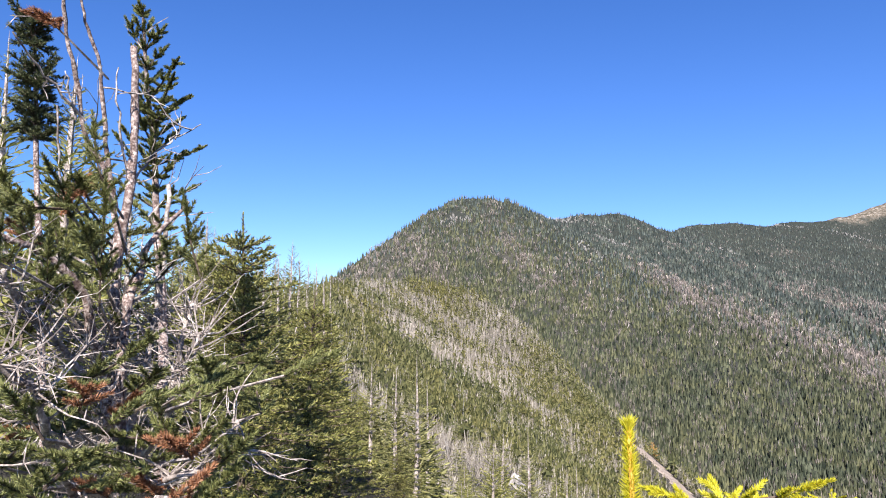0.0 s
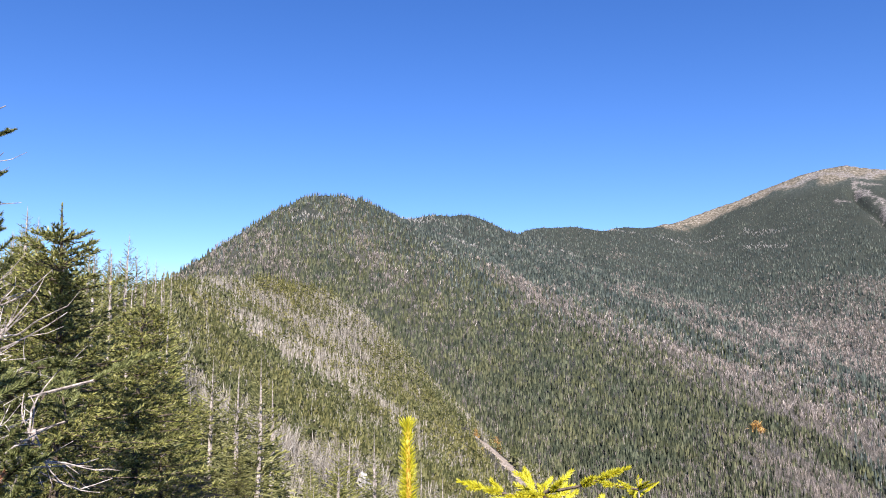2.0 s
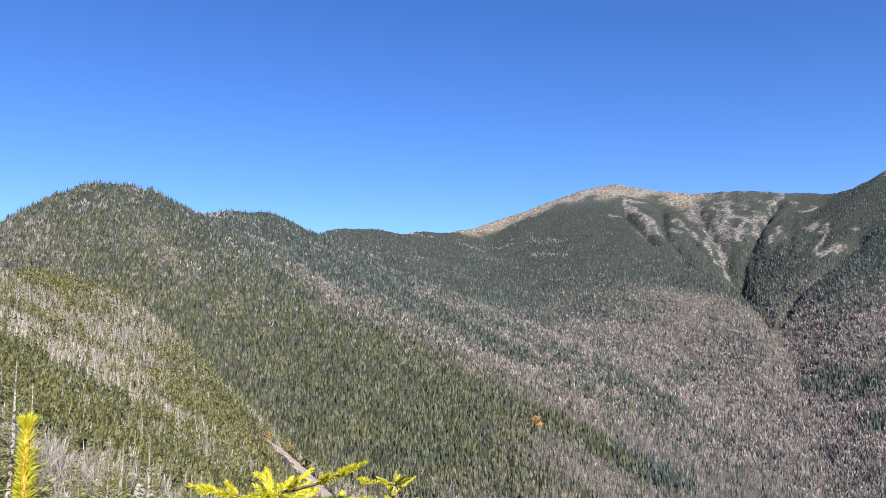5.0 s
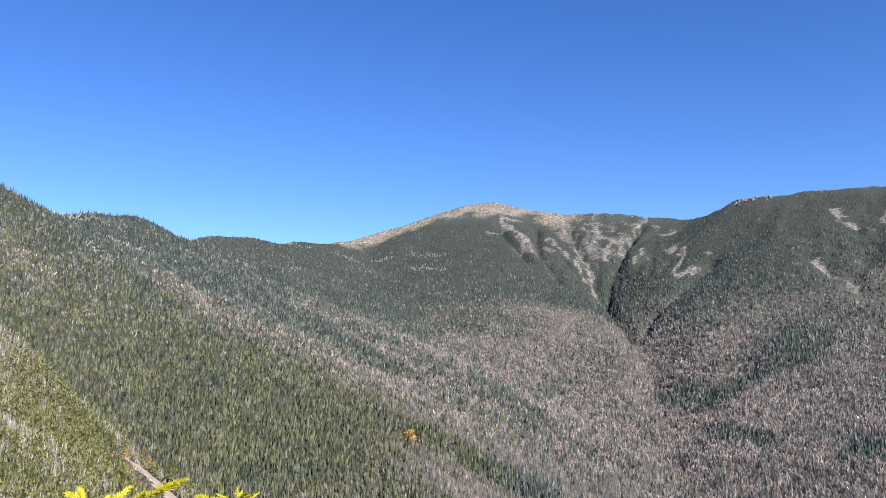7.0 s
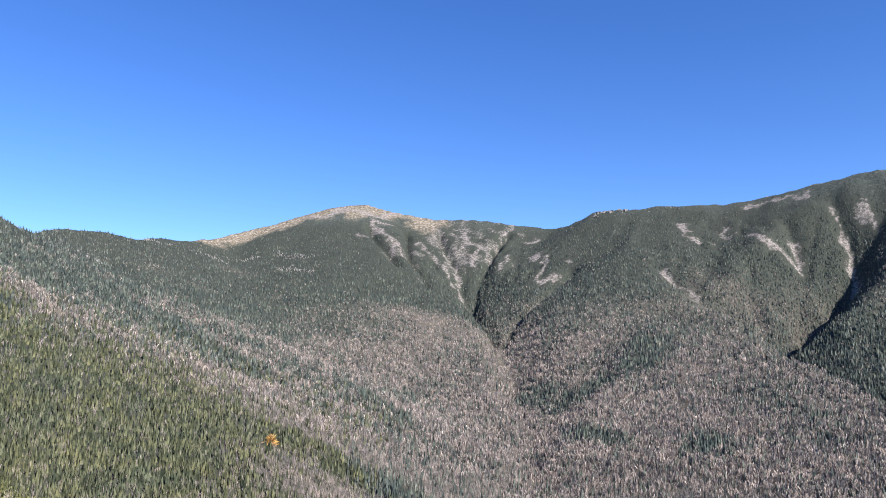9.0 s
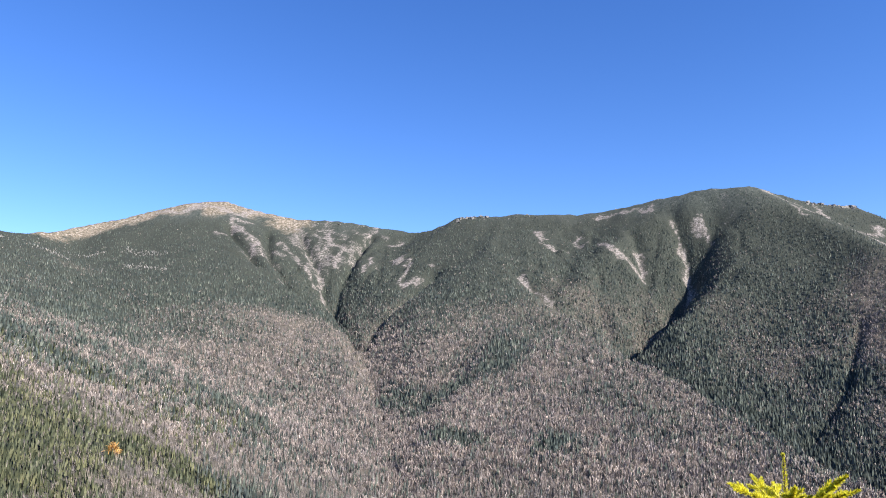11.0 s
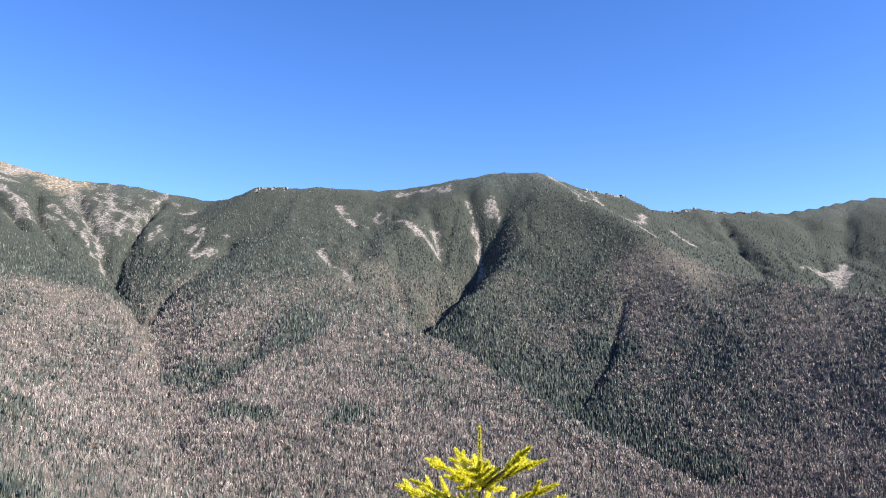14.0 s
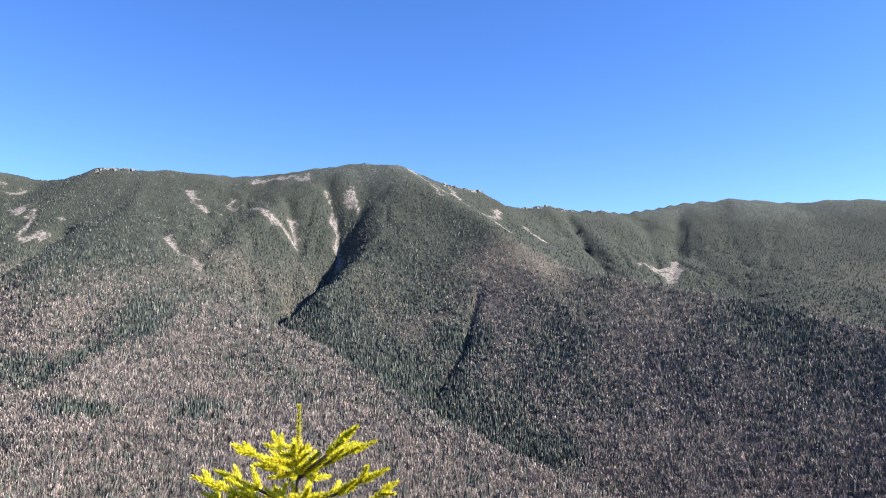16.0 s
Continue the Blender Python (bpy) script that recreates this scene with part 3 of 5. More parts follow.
def bare_crowns(x, y, z, tall, wide, fans=5, fine=0.20):
    """Leafless trees as rounded crowns of small twig fans, narrow at the foot and broad at the rim."""
    n = len(x)
    vs = []
    for k in range(fans):
        a = dice.rand(n) * 6.28
        steep = 0.45 + 0.95 * dice.rand(n)
        low = z + tall * (0.12 + 0.42 * dice.rand(n)) * (0.4 if k == 0 else 1.0)
        reach = tall * (0.34 + 0.22 * dice.rand(n))
        ox, oy = 0.45 * wide * dice.normal(0, 0.6, n), 0.45 * wide * dice.normal(0, 0.6, n)
        tx, ty, tz = x + ox + reach * np.cos(a) * np.cos(steep), y + oy + reach * np.sin(a) * np.cos(steep), low + reach * np.sin(steep)
        face = dice.rand(n) * 6.28
        w = wide * fine * (0.6 + 0.8 * dice.rand(n))
        dz = 0.5 * w * dice.normal(0, 1, n)
        vs += [np.stack([x + ox, y + oy, low - 0.25 * tall], -1),
               np.stack([tx + w * np.cos(face), ty + w * np.sin(face), tz + dz], -1),
               np.stack([tx - w * np.cos(face), ty - w * np.sin(face), tz - dz], -1)]
    v = np.stack(vs, 1).reshape(-1, 3)
    return v, np.arange(len(v)).reshape(-1, 3)


def plant(name, x, y, z, maker, mat, tall, wide, label, spread=(0.45, 1.0)):
    g = spread[0] + spread[1] * dice.rand(len(x))
    verts, faces = maker(x, y, z, tall * g, wide * g)
    return tagged(new(name, mesh_from(name, verts, faces, mat)), label, "forest", kind="stuff")


fx, fy, fz = (np.concatenate(pair) for pair in zip(scatter_faces(390000, 400, 4300), scatter(70000, 400, 4300, power=0.3)))
far_rock, far_alpine, far_heath = cover(fx, fy, fz)
keep = (dice.rand(len(fx)) > np.maximum(1.5 * far_alpine, 0.62 * far_heath)) & (dice.rand(len(fx)) > 1.7 * far_rock)
fx, fy, fz = fx[keep], fy[keep], fz[keep]
is_dead = dice.rand(len(fx)) < dead_share(fx, fy)
is_bare = ~is_dead & (dice.rand(len(fx)) < bare_share(fx, fy, fz))
is_fir = ~is_dead & ~is_bare
grow = np.interp(fz, (-150, 60, 250, 480, 640), (11.5, 10.0, 7.4, 5.4, 4.2)) * np.clip(0.45 + np.hypot(fx, fy) / 2000, 0.7, 1)
far_off = np.hypot(fx, fy) > 1500
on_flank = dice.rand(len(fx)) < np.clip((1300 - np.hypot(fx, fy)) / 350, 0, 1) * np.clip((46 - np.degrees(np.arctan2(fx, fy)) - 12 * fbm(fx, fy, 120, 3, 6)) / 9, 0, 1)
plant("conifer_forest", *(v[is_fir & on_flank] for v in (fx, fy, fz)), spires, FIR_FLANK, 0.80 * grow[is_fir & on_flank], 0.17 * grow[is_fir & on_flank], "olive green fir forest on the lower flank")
thin = is_bare & (np.hypot(fx, fy) + 330 * dice.rand(len(fx)) < 1180)
plant("bare_forest", fx[thin], fy[thin], fz[thin], lambda *v: brooms(*v, blades=5, fine=0.30), BARE_FAR_HAZED, 0.75 * grow[thin], 0.34 * grow[thin], "thin leafless grey trees between firs")
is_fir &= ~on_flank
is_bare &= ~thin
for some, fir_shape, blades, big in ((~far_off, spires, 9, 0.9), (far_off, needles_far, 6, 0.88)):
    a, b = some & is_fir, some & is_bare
    plant("conifer_forest", fx[a], fy[a], fz[a], fir_shape, FIR_FAR_HAZED, big * grow[a], 0.19 * big * grow[a], "dark green spruce and fir forest on the mountain slopes")
    plant("bare_forest", fx[b], fy[b], fz[b], lambda *v: bare_crowns(*v, fans=blades, fine=0.09 if blades > 6 else 0.125), BARE_FAR_HAZED, 0.92 * big * grow[b], (0.42 if blades > 3 else 0.36) * big * grow[b], "leafless grey-brown broadleaf forest in the valley")
dead_grow = 5.5 + 0.003 * np.hypot(fx, fy)[is_dead]
plant("dead_forest", fx[is_dead], fy[is_dead], fz[is_dead], brooms, DEAD_FAR, 0.5 * dead_grow, 0.24 * dead_grow, "bands of pale dead standing trees on the ridge")


def ragged_firs(x, y, z, tall, wide, blades=11):
    """Conifers of the near slope, each a ragged stack of branch fins."""
    n = len(x)
    vs = []
    for k in range(blades):
        s = (k + dice.rand(n)) / blades
        a = k * 2.4 + dice.rand(n) * 1.2
        size = wide * ((1 - s) ** 0.75 * (0.5 + 0.7 * dice.rand(n)) + 0.06)
        low = z + tall * (0.03 + 0.86 * s)
        twist = (dice.rand(n) - 0.5) * 0.9 * size
        fin = tall * (0.10 + 0.10 * dice.rand(n))
        vs += [np.stack([x - twist * np.sin(a), y + twist * np.cos(a), low], -1),
               np.stack([x + twist * np.sin(a) * 0.4, y - twist * np.cos(a) * 0.4, low + fin], -1),
               np.stack([x + size * np.cos(a), y + size * np.sin(a), low + tall * 0.10 * (dice.rand(n) - 0.45)], -1)]
    v = np.stack(vs, 1).reshape(-1, 3)
    return v, np.arange(len(v)).reshape(-1, 3)


def slope_scatter(count, r0, r1, az0, az1):
    """Places strewn over the faces of the near slope."""
    cols = np.where((AZ > radians(az0)) & (AZ < radians(az1)))[0]
    i0, i1 = np.searchsorted(RINGS, (r0, r1))
    xs, ys = [], []
    for j in cols:
        low, high = profile[i0, j], profile[i1, j]
        e = low + (high - low) * dice.rand(int(count * az_step[j] * max(high - low, 0.002) / 0.12))
        i = np.clip(np.searchsorted(profile[:, j], e), i0, i1)
        r = RINGS[i - 1] + (RINGS[i] - RINGS[i - 1]) * dice.rand(len(e))
        r = r[dice.rand(len(r)) < (r / r1) ** 1.3]
        a = AZ[j] + az_step[j] * (dice.rand(len(r)) - 0.5)
        xs.append(r * np.sin(a))
        ys.append(r * np.cos(a))
    x, y = np.concatenate(xs), np.concatenate(ys)
    return x, y, ground_z(x, y)


# the near slope: short firs, leafless shrubs
mx, my, mz = (np.concatenate(pair) for pair in zip(scatter(26000, 95, 440, -44, 40, 0.7), slope_scatter(62000, 90, 450, -16, 34)))
mid_rock, _, _ = cover(mx, my, mz)
CLEARINGS = [far_point(a, 0, q)[:2] for a, q in ((13.3, 302), (14.2, 282), (15.6, 251), (16.9, 229), (18.0, 210), (19.4, 190))]
keep = (dice.rand(len(mx)) > 1.5 * mid_rock) & (distance_to(mx, my, CLEARINGS) > 3.2)
mx, my, mz = mx[keep], my[keep], mz[keep]
mid_r = np.hypot(mx, my)
green = dice.rand(len(mx)) < np.clip(0.40 + 1.0 * fbm(mx, my, 60, 4, 18, 0.6) - 0.1 * np.clip(mid_r / 300, 0, 1), 0.1, 0.93)
mid_grow = np.clip(0.55 + mid_r / 400, 0.6, 1.15)
for ahead in (1.02, 1.06, 1.1, 1.15):
    mid_grow = np.where(distance_to(mx * ahead, my * ahead, CLEARINGS) < 4, 0.33, mid_grow)
plant("slope_firs", mx[green], my[green], mz[green], ragged_firs, FIR_MID, 4.0 * mid_grow[green], 1.15 * mid_grow[green], "short yellowish green firs covering the near slope")
plant("slope_shrubs", mx[~green], my[~green], mz[~green], lambda *a: brooms(*a, blades=5, fine=0.28), SHRUB_MID, 2.7 * mid_grow[~green], 1.0 * mid_grow[~green], "leafless grey shrubs and dead brush on the near slope")

# ---------------------------------------------------------------- wood and needles close to the camera
def bark_material(name, dark, mid, light, scale=60.0, bump=0.004):
    mat, nodes, links, shader = material(name, 0.9, 0.15)
    fine = noise_tex(nodes, links, scale, 8, 0.7)
    broad = noise_tex(nodes, links, scale * 0.16, 4, 0.6)
    col = ramp(nodes, links, fine, [(0.37, dark), (0.5, mid), (0.63, light)])
    tone = ramp(nodes, links, broad, [(0.36, (0.55, 0.50, 0.48)), (0.62, (1.18, 1.12, 1.1))])
    links.new(mixed(nodes, links, 1.0, col, tone, 'MULTIPLY'), shader.inputs["Base Color"])
    bumped(nodes, links, shader, fine, 0.7, bump)
    return mat


BARK = bark_material("pinkish_grey_bark", (0.085, 0.06, 0.055), (0.30, 0.235, 0.21), (0.68, 0.63, 0.59), 110.0, 0.008)
GREY_WOOD = bark_material("weathered_dead_wood", (0.15, 0.132, 0.12), (0.38, 0.345, 0.315), (0.66, 0.62, 0.575))
DARK_BARK = bark_material("dark_twig_bark", (0.05, 0.04, 0.03), (0.12, 0.095, 0.075), (0.22, 0.18, 0.145))
ORANGE_STEM = bark_material("orange_brown_shoot", (0.30, 0.17, 0.03), (0.50, 0.32, 0.05), (0.62, 0.46, 0.10), 300.0, 0.001)
NEEDLE = island_material("green_fir_needles", [(0.0, (0.06, 0.072, 0.02)), (0.5, (0.175, 0.19, 0.06)), (1.0, (0.40, 0.40, 0.16))], roughness=0.5, specular=0.4, through_light=0.25)
NEEDLE_WARM = island_material("yellowish_spruce_needles", [(0.0, (0.07, 0.08, 0.022)), (0.5, (0.24, 0.238, 0.07)), (1.0, (0.50, 0.47, 0.15))], roughness=0.5, specular=0.35, through_light=0.42)
NEEDLE_LIME = island_material("lime_yellow_spruce_needles", [(0.0, (0.48, 0.44, 0.02)), (0.5, (0.72, 0.66, 0.035)), (1.0, (0.84, 0.79, 0.12))], roughness=0.45, specular=0.35, through_light=0.48)
NEEDLE_RUST = island_material("rust_dead_needles", [(0.0, (0.18, 0.075, 0.035)), (0.5, (0.40, 0.19, 0.095)), (1.0, (0.58, 0.33, 0.20))], through_light=0.2)
NEEDLE_DARK = island_material("dark_fir_needles", [(0.0, (0.03, 0.042, 0.018)), (0.5, (0.085, 0.102, 0.045)), (1.0, (0.20, 0.215, 0.10))], roughness=0.55, specular=0.35, through_light=0.15)
STONE, st_nodes, st_links, st_shader = material("pale_granite", 0.9, 0.2)
st_links.new(ramp(st_nodes, st_links, noise_tex(st_nodes, st_links, 1.6, 10, 0.72), [(0.3, (0.17, 0.155, 0.14)), (0.5, (0.36, 0.335, 0.31)), (0.7, (0.54, 0.51, 0.48))]), st_shader.inputs["Base Color"])
bumped(st_nodes, st_links, st_shader, noise_tex(st_nodes, st_links, 3.0, 10, 0.75), 0.8, 0.15)


CRAG, cr_nodes, cr_links, cr_shader = material("dark_crag", 0.9, 0.2)
cr_links.new(ramp(cr_nodes, cr_links, noise_tex(cr_nodes, cr_links, 0.25, 8, 0.72), [(0.34, (0.07, 0.067, 0.06)), (0.52, (0.16, 0.15, 0.138)), (0.70, (0.36, 0.335, 0.315))]), cr_shader.inputs["Base Color"])
GRAVEL, gv_nodes, gv_links, gv_shader = material("tan_gravel", 0.95, 0.1)
gv_links.new(ramp(gv_nodes, gv_links, noise_tex(gv_nodes, gv_links, 0.9, 10, 0.75), [(0.32, (0.18, 0.14, 0.10)), (0.5, (0.37, 0.295, 0.23)), (0.68, (0.54, 0.46, 0.38))]), gv_shader.inputs["Base Color"])
bumped(gv_nodes, gv_links, gv_shader, noise_tex(gv_nodes, gv_links, 2.0, 10, 0.75), 0.8, 0.2)


class Pile:
    """Gathers corners and faces of many small pieces into one mesh."""

    def __init__(self):
        self.v, self.f, self.n = [], [], 0

    def add(self, verts, faces):
        self.v.append(np.asarray(verts, float))
        self.f.append(np.asarray(faces, int) + self.n)
        self.n += len(verts)

    def tube(self, pts, radii, sides=6, rough=0.0):
        """A tapered round stem along a bent line."""
        pts = np.asarray(pts, float)
        rings, m = [], len(pts)
        for i in range(m):
            way = pts[min(i + 1, m - 1)] - pts[max(i - 1, 0)]
            way = way / (np.linalg.norm(way) + 1e-9)
            side = np.cross(way, (0.31, 0.95, 0.05) if abs(way[1]) < 0.9 else (1, 0, 0))
            side = side / np.linalg.norm(side)
            other = np.cross(way, side)
            a = np.arange(sides) * 2 * np.pi / sides
            rad = radii[i] * (1 + rough * dice.normal(0, 1, sides))
            rings.append(pts[i] + rad[:, None] * (np.cos(a)[:, None] * side + np.sin(a)[:, None] * other))
        rings.append(pts[-1:] + (pts[-1] - pts[-2]) * 0.05)
        v = np.concatenate(rings)
        f = []
        for i in range(m - 1):
            for k in range(sides):
                a, b, c, d = i * sides + k, i * sides + (k + 1) % sides, (i + 1) * sides + (k + 1) % sides, (i + 1) * sides + k
                f += [(a, b, c), (a, c, d)]
        top = (m - 1) * sides
        f += [(top + k, top + (k + 1) % sides, m * sides) for k in range(sides)]
        self.add(v, f)

    def needles(self, a, b, per_metre, long, thick, spread=0.85, flat=0.0):
        """Needles all round the twigs that run from the points a to the points b."""
        a, b = np.atleast_2d(a).astype(float), np.atleast_2d(b).astype(float)
        axis = b - a
        size = np.linalg.norm(axis, axis=1)
        axis = axis / size[:, None]
        count = np.maximum(6, (size * per_metre).astype(int))
        which = np.repeat(np.arange(len(a)), count)
        n = len(which)
        s = dice.rand(n)
        up = np.cross(axis, dice.normal(0, 1, axis.shape))
        up = up / np.linalg.norm(up, axis=1)[:, None]
        ax, u = axis[which], up[which]
        w = np.cross(ax, u)
        turn = dice.rand(n) * 6.2832
        out = np.cos(turn)[:, None] * u + np.sin(turn)[:, None] * w
        lean = spread * (0.75 + 0.5 * dice.rand(n)) * (1 - 0.5 * s ** 4)
        go = np.cos(lean)[:, None] * ax + np.sin(lean)[:, None] * out
        go[:, 2] += 0.12 - flat * np.abs(go[:, 2])
        base = a[which] + s[:, None] * (b - a)[which]
        across = np.cross(go, dice.normal(0, 1, go.shape))
        across = across / np.linalg.norm(across, axis=1)[:, None] * thick * 0.5
        reach = long * (0.7 + 0.5 * dice.rand(n))[:, None] * (1 - 0.35 * s[:, None] ** 3)
        v = np.stack([base - across, base + go * reach, base + across], 1).reshape(-1, 3)
        self.add(v, np.arange(len(v)).reshape(-1, 3))

    def mesh(self, name, mat, smooth=False):
        return mesh_from(name, np.concatenate(self.v), np.concatenate(self.f), mat, smooth)


def thing(name, at, label, category, group=""):
    ob = new(name)
    ob.empty_display_size = 0.1
    ob.matrix_world = Matrix.Translation(at)
    return tagged(ob, label, category, group)


def part(name, pile, mat, parent, label="", smooth=False):
    """One mesh under a thing; its corners are given in the world or from the thing's foot."""
    ob = new(name, pile.mesh(name, mat, smooth))
    ob.parent = parent
    return tagged(ob, label) if label else ob


def bend(points, steps=4):
    """A smooth line through a few points."""
    p = np.asarray(points, float)
    fine = np.linspace(0, len(p) - 1, (len(p) - 1) * steps + 1)
    out = []
    for q in fine:
        i = min(int(q), len(p) - 2)
        u = q - i
        p0, p1, p2, p3 = p[max(i - 1, 0)], p[i], p[i + 1], p[min(i + 2, len(p) - 1)]
        out.append(0.5 * (2 * p1 + (p2 - p0) * u + (2 * p0 - 5 * p1 + 4 * p2 - p3) * u * u + (3 * p1 - p0 - 3 * p2 + p3) * u ** 3))
    return np.array(out)


def unit(v):
    v = np.asarray(v, float)
    return v / (np.linalg.norm(v) + 1e-9)


def bough(wood, leaf, base, tip, side_len=0.09, gap=0.035, per_metre=900, long=0.016, thick=0.0026, thickness=0.004, droop=0.0):
    """A needled branch: main twig with side shoots in one flat spray."""
    base, tip = np.asarray(base, float), np.asarray(tip, float)
    length = np.linalg.norm(tip - base)
    mid = (base + tip) / 2 + np.array([0, 0, -droop * length]) + dice.normal(0, 0.03 * length, 3)
    line = bend([base, mid, tip], 4)
    wood.tube(line, np.linspace(thickness, thickness * 0.35, len(line)), 4)
    starts, ends = [], []
    way = unit(tip - base)
    side = unit(np.cross(way, (0, 0, 1)) + dice.normal(0, 0.15, 3))
    n = max(2, int(length / gap))
    for k in range(n):
        s = (k + 0.6) / n
        p = line[min(int(s * (len(line) - 1)), len(line) - 1)]
        for sign in (-1, 1):
            if dice.rand() < 0.12:
                continue
            go = unit(way * 0.75 + sign * side * 0.75 + np.array([0, 0, 0.12]) + dice.normal(0, 0.18, 3))
            starts.append(p)
            ends.append(p + go * side_len * (0.55 + 0.5 * dice.rand()) * (1.05 - 0.65 * s))
    starts.append(line[-3])
    ends.append(line[-1] + way * 0.02)
    for i in range(0, len(line) - 2, 2):
        if i > len(line) * 0.25:
            starts.append(line[i])
            ends.append(line[i + 2])
    for a, b in zip(starts, ends):
        wood.tube([a, b], [0.0016, 0.0008], 3)
    leaf.needles(starts, ends, per_metre, long, thick)


def young_conifer(name, foot, top, reach, whorl_gap, label, category, leaf_mat, wood_mat, per_whorl=6, first=0.06, leader=0.12, tidy=0.6,
                  needle=(700, 0.016, 0.003), start=0.1, spike=0.6, side_len=0.10, girth=0.008, shape=0.8, group="", tuft=None):
    """A small spruce: trunk, whorls of boughs that lengthen downwards, and a bare leader."""
    foot, top = np.asarray(foot, float), np.asarray(top, float)
    tree = thing(name, foot, label, category, group)
    height_m = np.linalg.norm(top - foot)
    up = (top - foot) / height_m
    trunk, wood, leaf = Pile(), Pile(), Pile()
    line = bend([np.zeros(3), 0.35 * (top - foot) + dice.normal(0, 0.012, 3), 0.75 * (top - foot) + dice.normal(0, 0.01, 3), top - foot], 5)
    trunk.tube(line, np.linspace(1.6 * girth + girth * height_m, 0.0016 + 0.1 * girth, len(line)) ** 1.0, 7, 0.04)
    if tuft:
        leaf.needles([up * (height_m - leader)], [up * height_m], *tuft, 1.2)
        leaf.needles([up * (height_m - 0.006)], [up * height_m], tuft[0] * 2.2, tuft[1], tuft[2], 0.75)
    else:
        leaf.needles([up * (height_m - leader)], [up * (height_m + 0.004)], needle[0] * 1.3, needle[1] * 0.85, needle[2], 0.7)
    down = leader
    turn = dice.rand() * 6
    while down < height_m * (1 - start):
        share = down / height_m
        span = first + (reach - first) * min(1.0, (share / 0.6)) ** shape
        for k in range(per_whorl):
            a = turn + k * 6.2832 / per_whorl + dice.normal(0, 0.2)
            size = span * (tidy + (1.25 - tidy) * dice.rand())
            rise = spike * (1 - share) ** 1.5 - 0.15 * share + dice.normal(0, 0.1)
            go = unit((math.cos(a), math.sin(a), rise))
            p = up * (height_m - down - 0.03 * dice.rand())
            if size > 0.09:
                bough(wood, leaf, p, p + go * size, side_len, 0.05 if size < 0.3 else 0.065, needle[0], needle[1], needle[2], 0.004, 0.06 * share)
            else:
                leaf.needles([p], [p + go * size], needle[0] * 1.3, needle[1] * 0.8, needle[2], 0.6)
        turn += 1.1
        down += whorl_gap * (0.75 + 0.5 * dice.rand())
    part("trunk", trunk, wood_mat, tree, smooth=True)
    tagged(part("branch_wood", wood, DARK_BARK, tree), kind="stuff")
    part("crown", leaf, leaf_mat, tree)
    return tree


# the dead fir: weathered stems and limbs out of one foot
SNAG_STEMS = [
    ([(-0.72, 1.86, -0.92), (-0.74, 1.81, -0.2), (-0.77, 1.81, 0.01), (-0.79, 1.85, 0.23), (-0.78, 1.87, 0.43), (-0.78, 1.87, 0.62), (-0.79, 1.86, 0.8)], 0.0185, 0.0085),
    ([(-0.74, 1.79, -0.3), (-0.77, 1.76, -0.05), (-0.77, 1.7, 0.01), (-0.77, 1.64, 0.12), (-0.8, 1.57, 0.18), (-0.83, 1.49, 0.21), (-0.89, 1.39, 0.23)], 0.015, 0.005),
    ([(-0.73, 1.77, -0.3), (-0.71, 1.73, 0.07), (-0.7, 1.78, 0.18), (-0.69, 1.78, 0.24), (-0.66, 1.83, 0.31), (-0.63, 1.89, 0.38)], 0.013, 0.004),
    ([(-0.80, 1.87, 0.27), (-0.84, 1.84, 0.46), (-0.87, 1.8, 0.52), (-0.88, 1.75, 0.67), (-0.89, 1.7, 0.77), (-0.88, 1.65, 0.89)], 0.0085, 0.004),
    ([(-0.81, 1.86, 0.36), (-0.83, 1.85, 0.46), (-0.85, 1.83, 0.64), (-0.85, 1.79, 0.74), (-0.87, 1.75, 0.82), (-0.87, 1.71, 0.9)], 0.007, 0.003),
]
SNAG_LIMBS = [
    ([(-0.87, 1.79, 0.57), (-0.92, 1.68, 0.65), (-0.94, 1.57, 0.71)], 0.004, 0.002), ([(-0.89, 1.78, 0.57), (-0.895, 1.75, 0.62), (-0.9, 1.73, 0.68)], 0.003, 0.0015),
    ([(-0.79, 1.88, 0.42), (-0.77, 2.01, 0.55), (-0.74, 2.06, 0.6), (-0.67, 2.07, 0.65)], 0.004, 0.0015), ([(-0.75, 2.05, 0.59), (-0.73, 2.06, 0.64), (-0.72, 2.04, 0.68)], 0.0022, 0.001),
    ([(-0.60, 1.62, -0.32), (-0.49, 1.45, -0.26), (-0.43, 1.48, -0.24), (-0.39, 1.5, -0.21), (-0.37, 1.51, -0.15)], 0.006, 0.003),
    ([(-0.66, 1.76, -0.26), (-0.55, 1.66, -0.1), (-0.54, 1.67, -0.04), (-0.51, 1.68, 0.03)], 0.009, 0.003),
    ([(-0.72, 1.60, -0.36), (-0.66, 1.3, -0.14), (-0.66, 1.25, -0.07), (-0.69, 1.18, -0.02)], 0.009, 0.006),
    ([(-0.75, 1.72, -0.12), (-0.78, 1.53, 0.02), (-0.79, 1.41, 0.09), (-0.78, 1.35, 0.14)], 0.008, 0.004),
    ([(-0.72, 1.83, -0.3), (-0.64, 1.86, -0.13), (-0.64, 1.92, 0.02), (-0.62, 1.92, 0.11)], 0.011, 0.005), ([(-0.88, 1.8, 0.20), (-0.88, 1.71, 0.42), (-0.88, 1.67, 0.57)], 0.004, 0.002),
    ([(-0.79, 1.87, 0.44), (-0.8, 1.81, 0.6), (-0.79, 1.78, 0.71)], 0.004, 0.0015), ([(-0.74, 1.84, -0.3), (-0.73, 1.94, 0.0), (-0.71, 1.94, 0.2), (-0.71, 1.95, 0.44)], 0.013, 0.006),
]
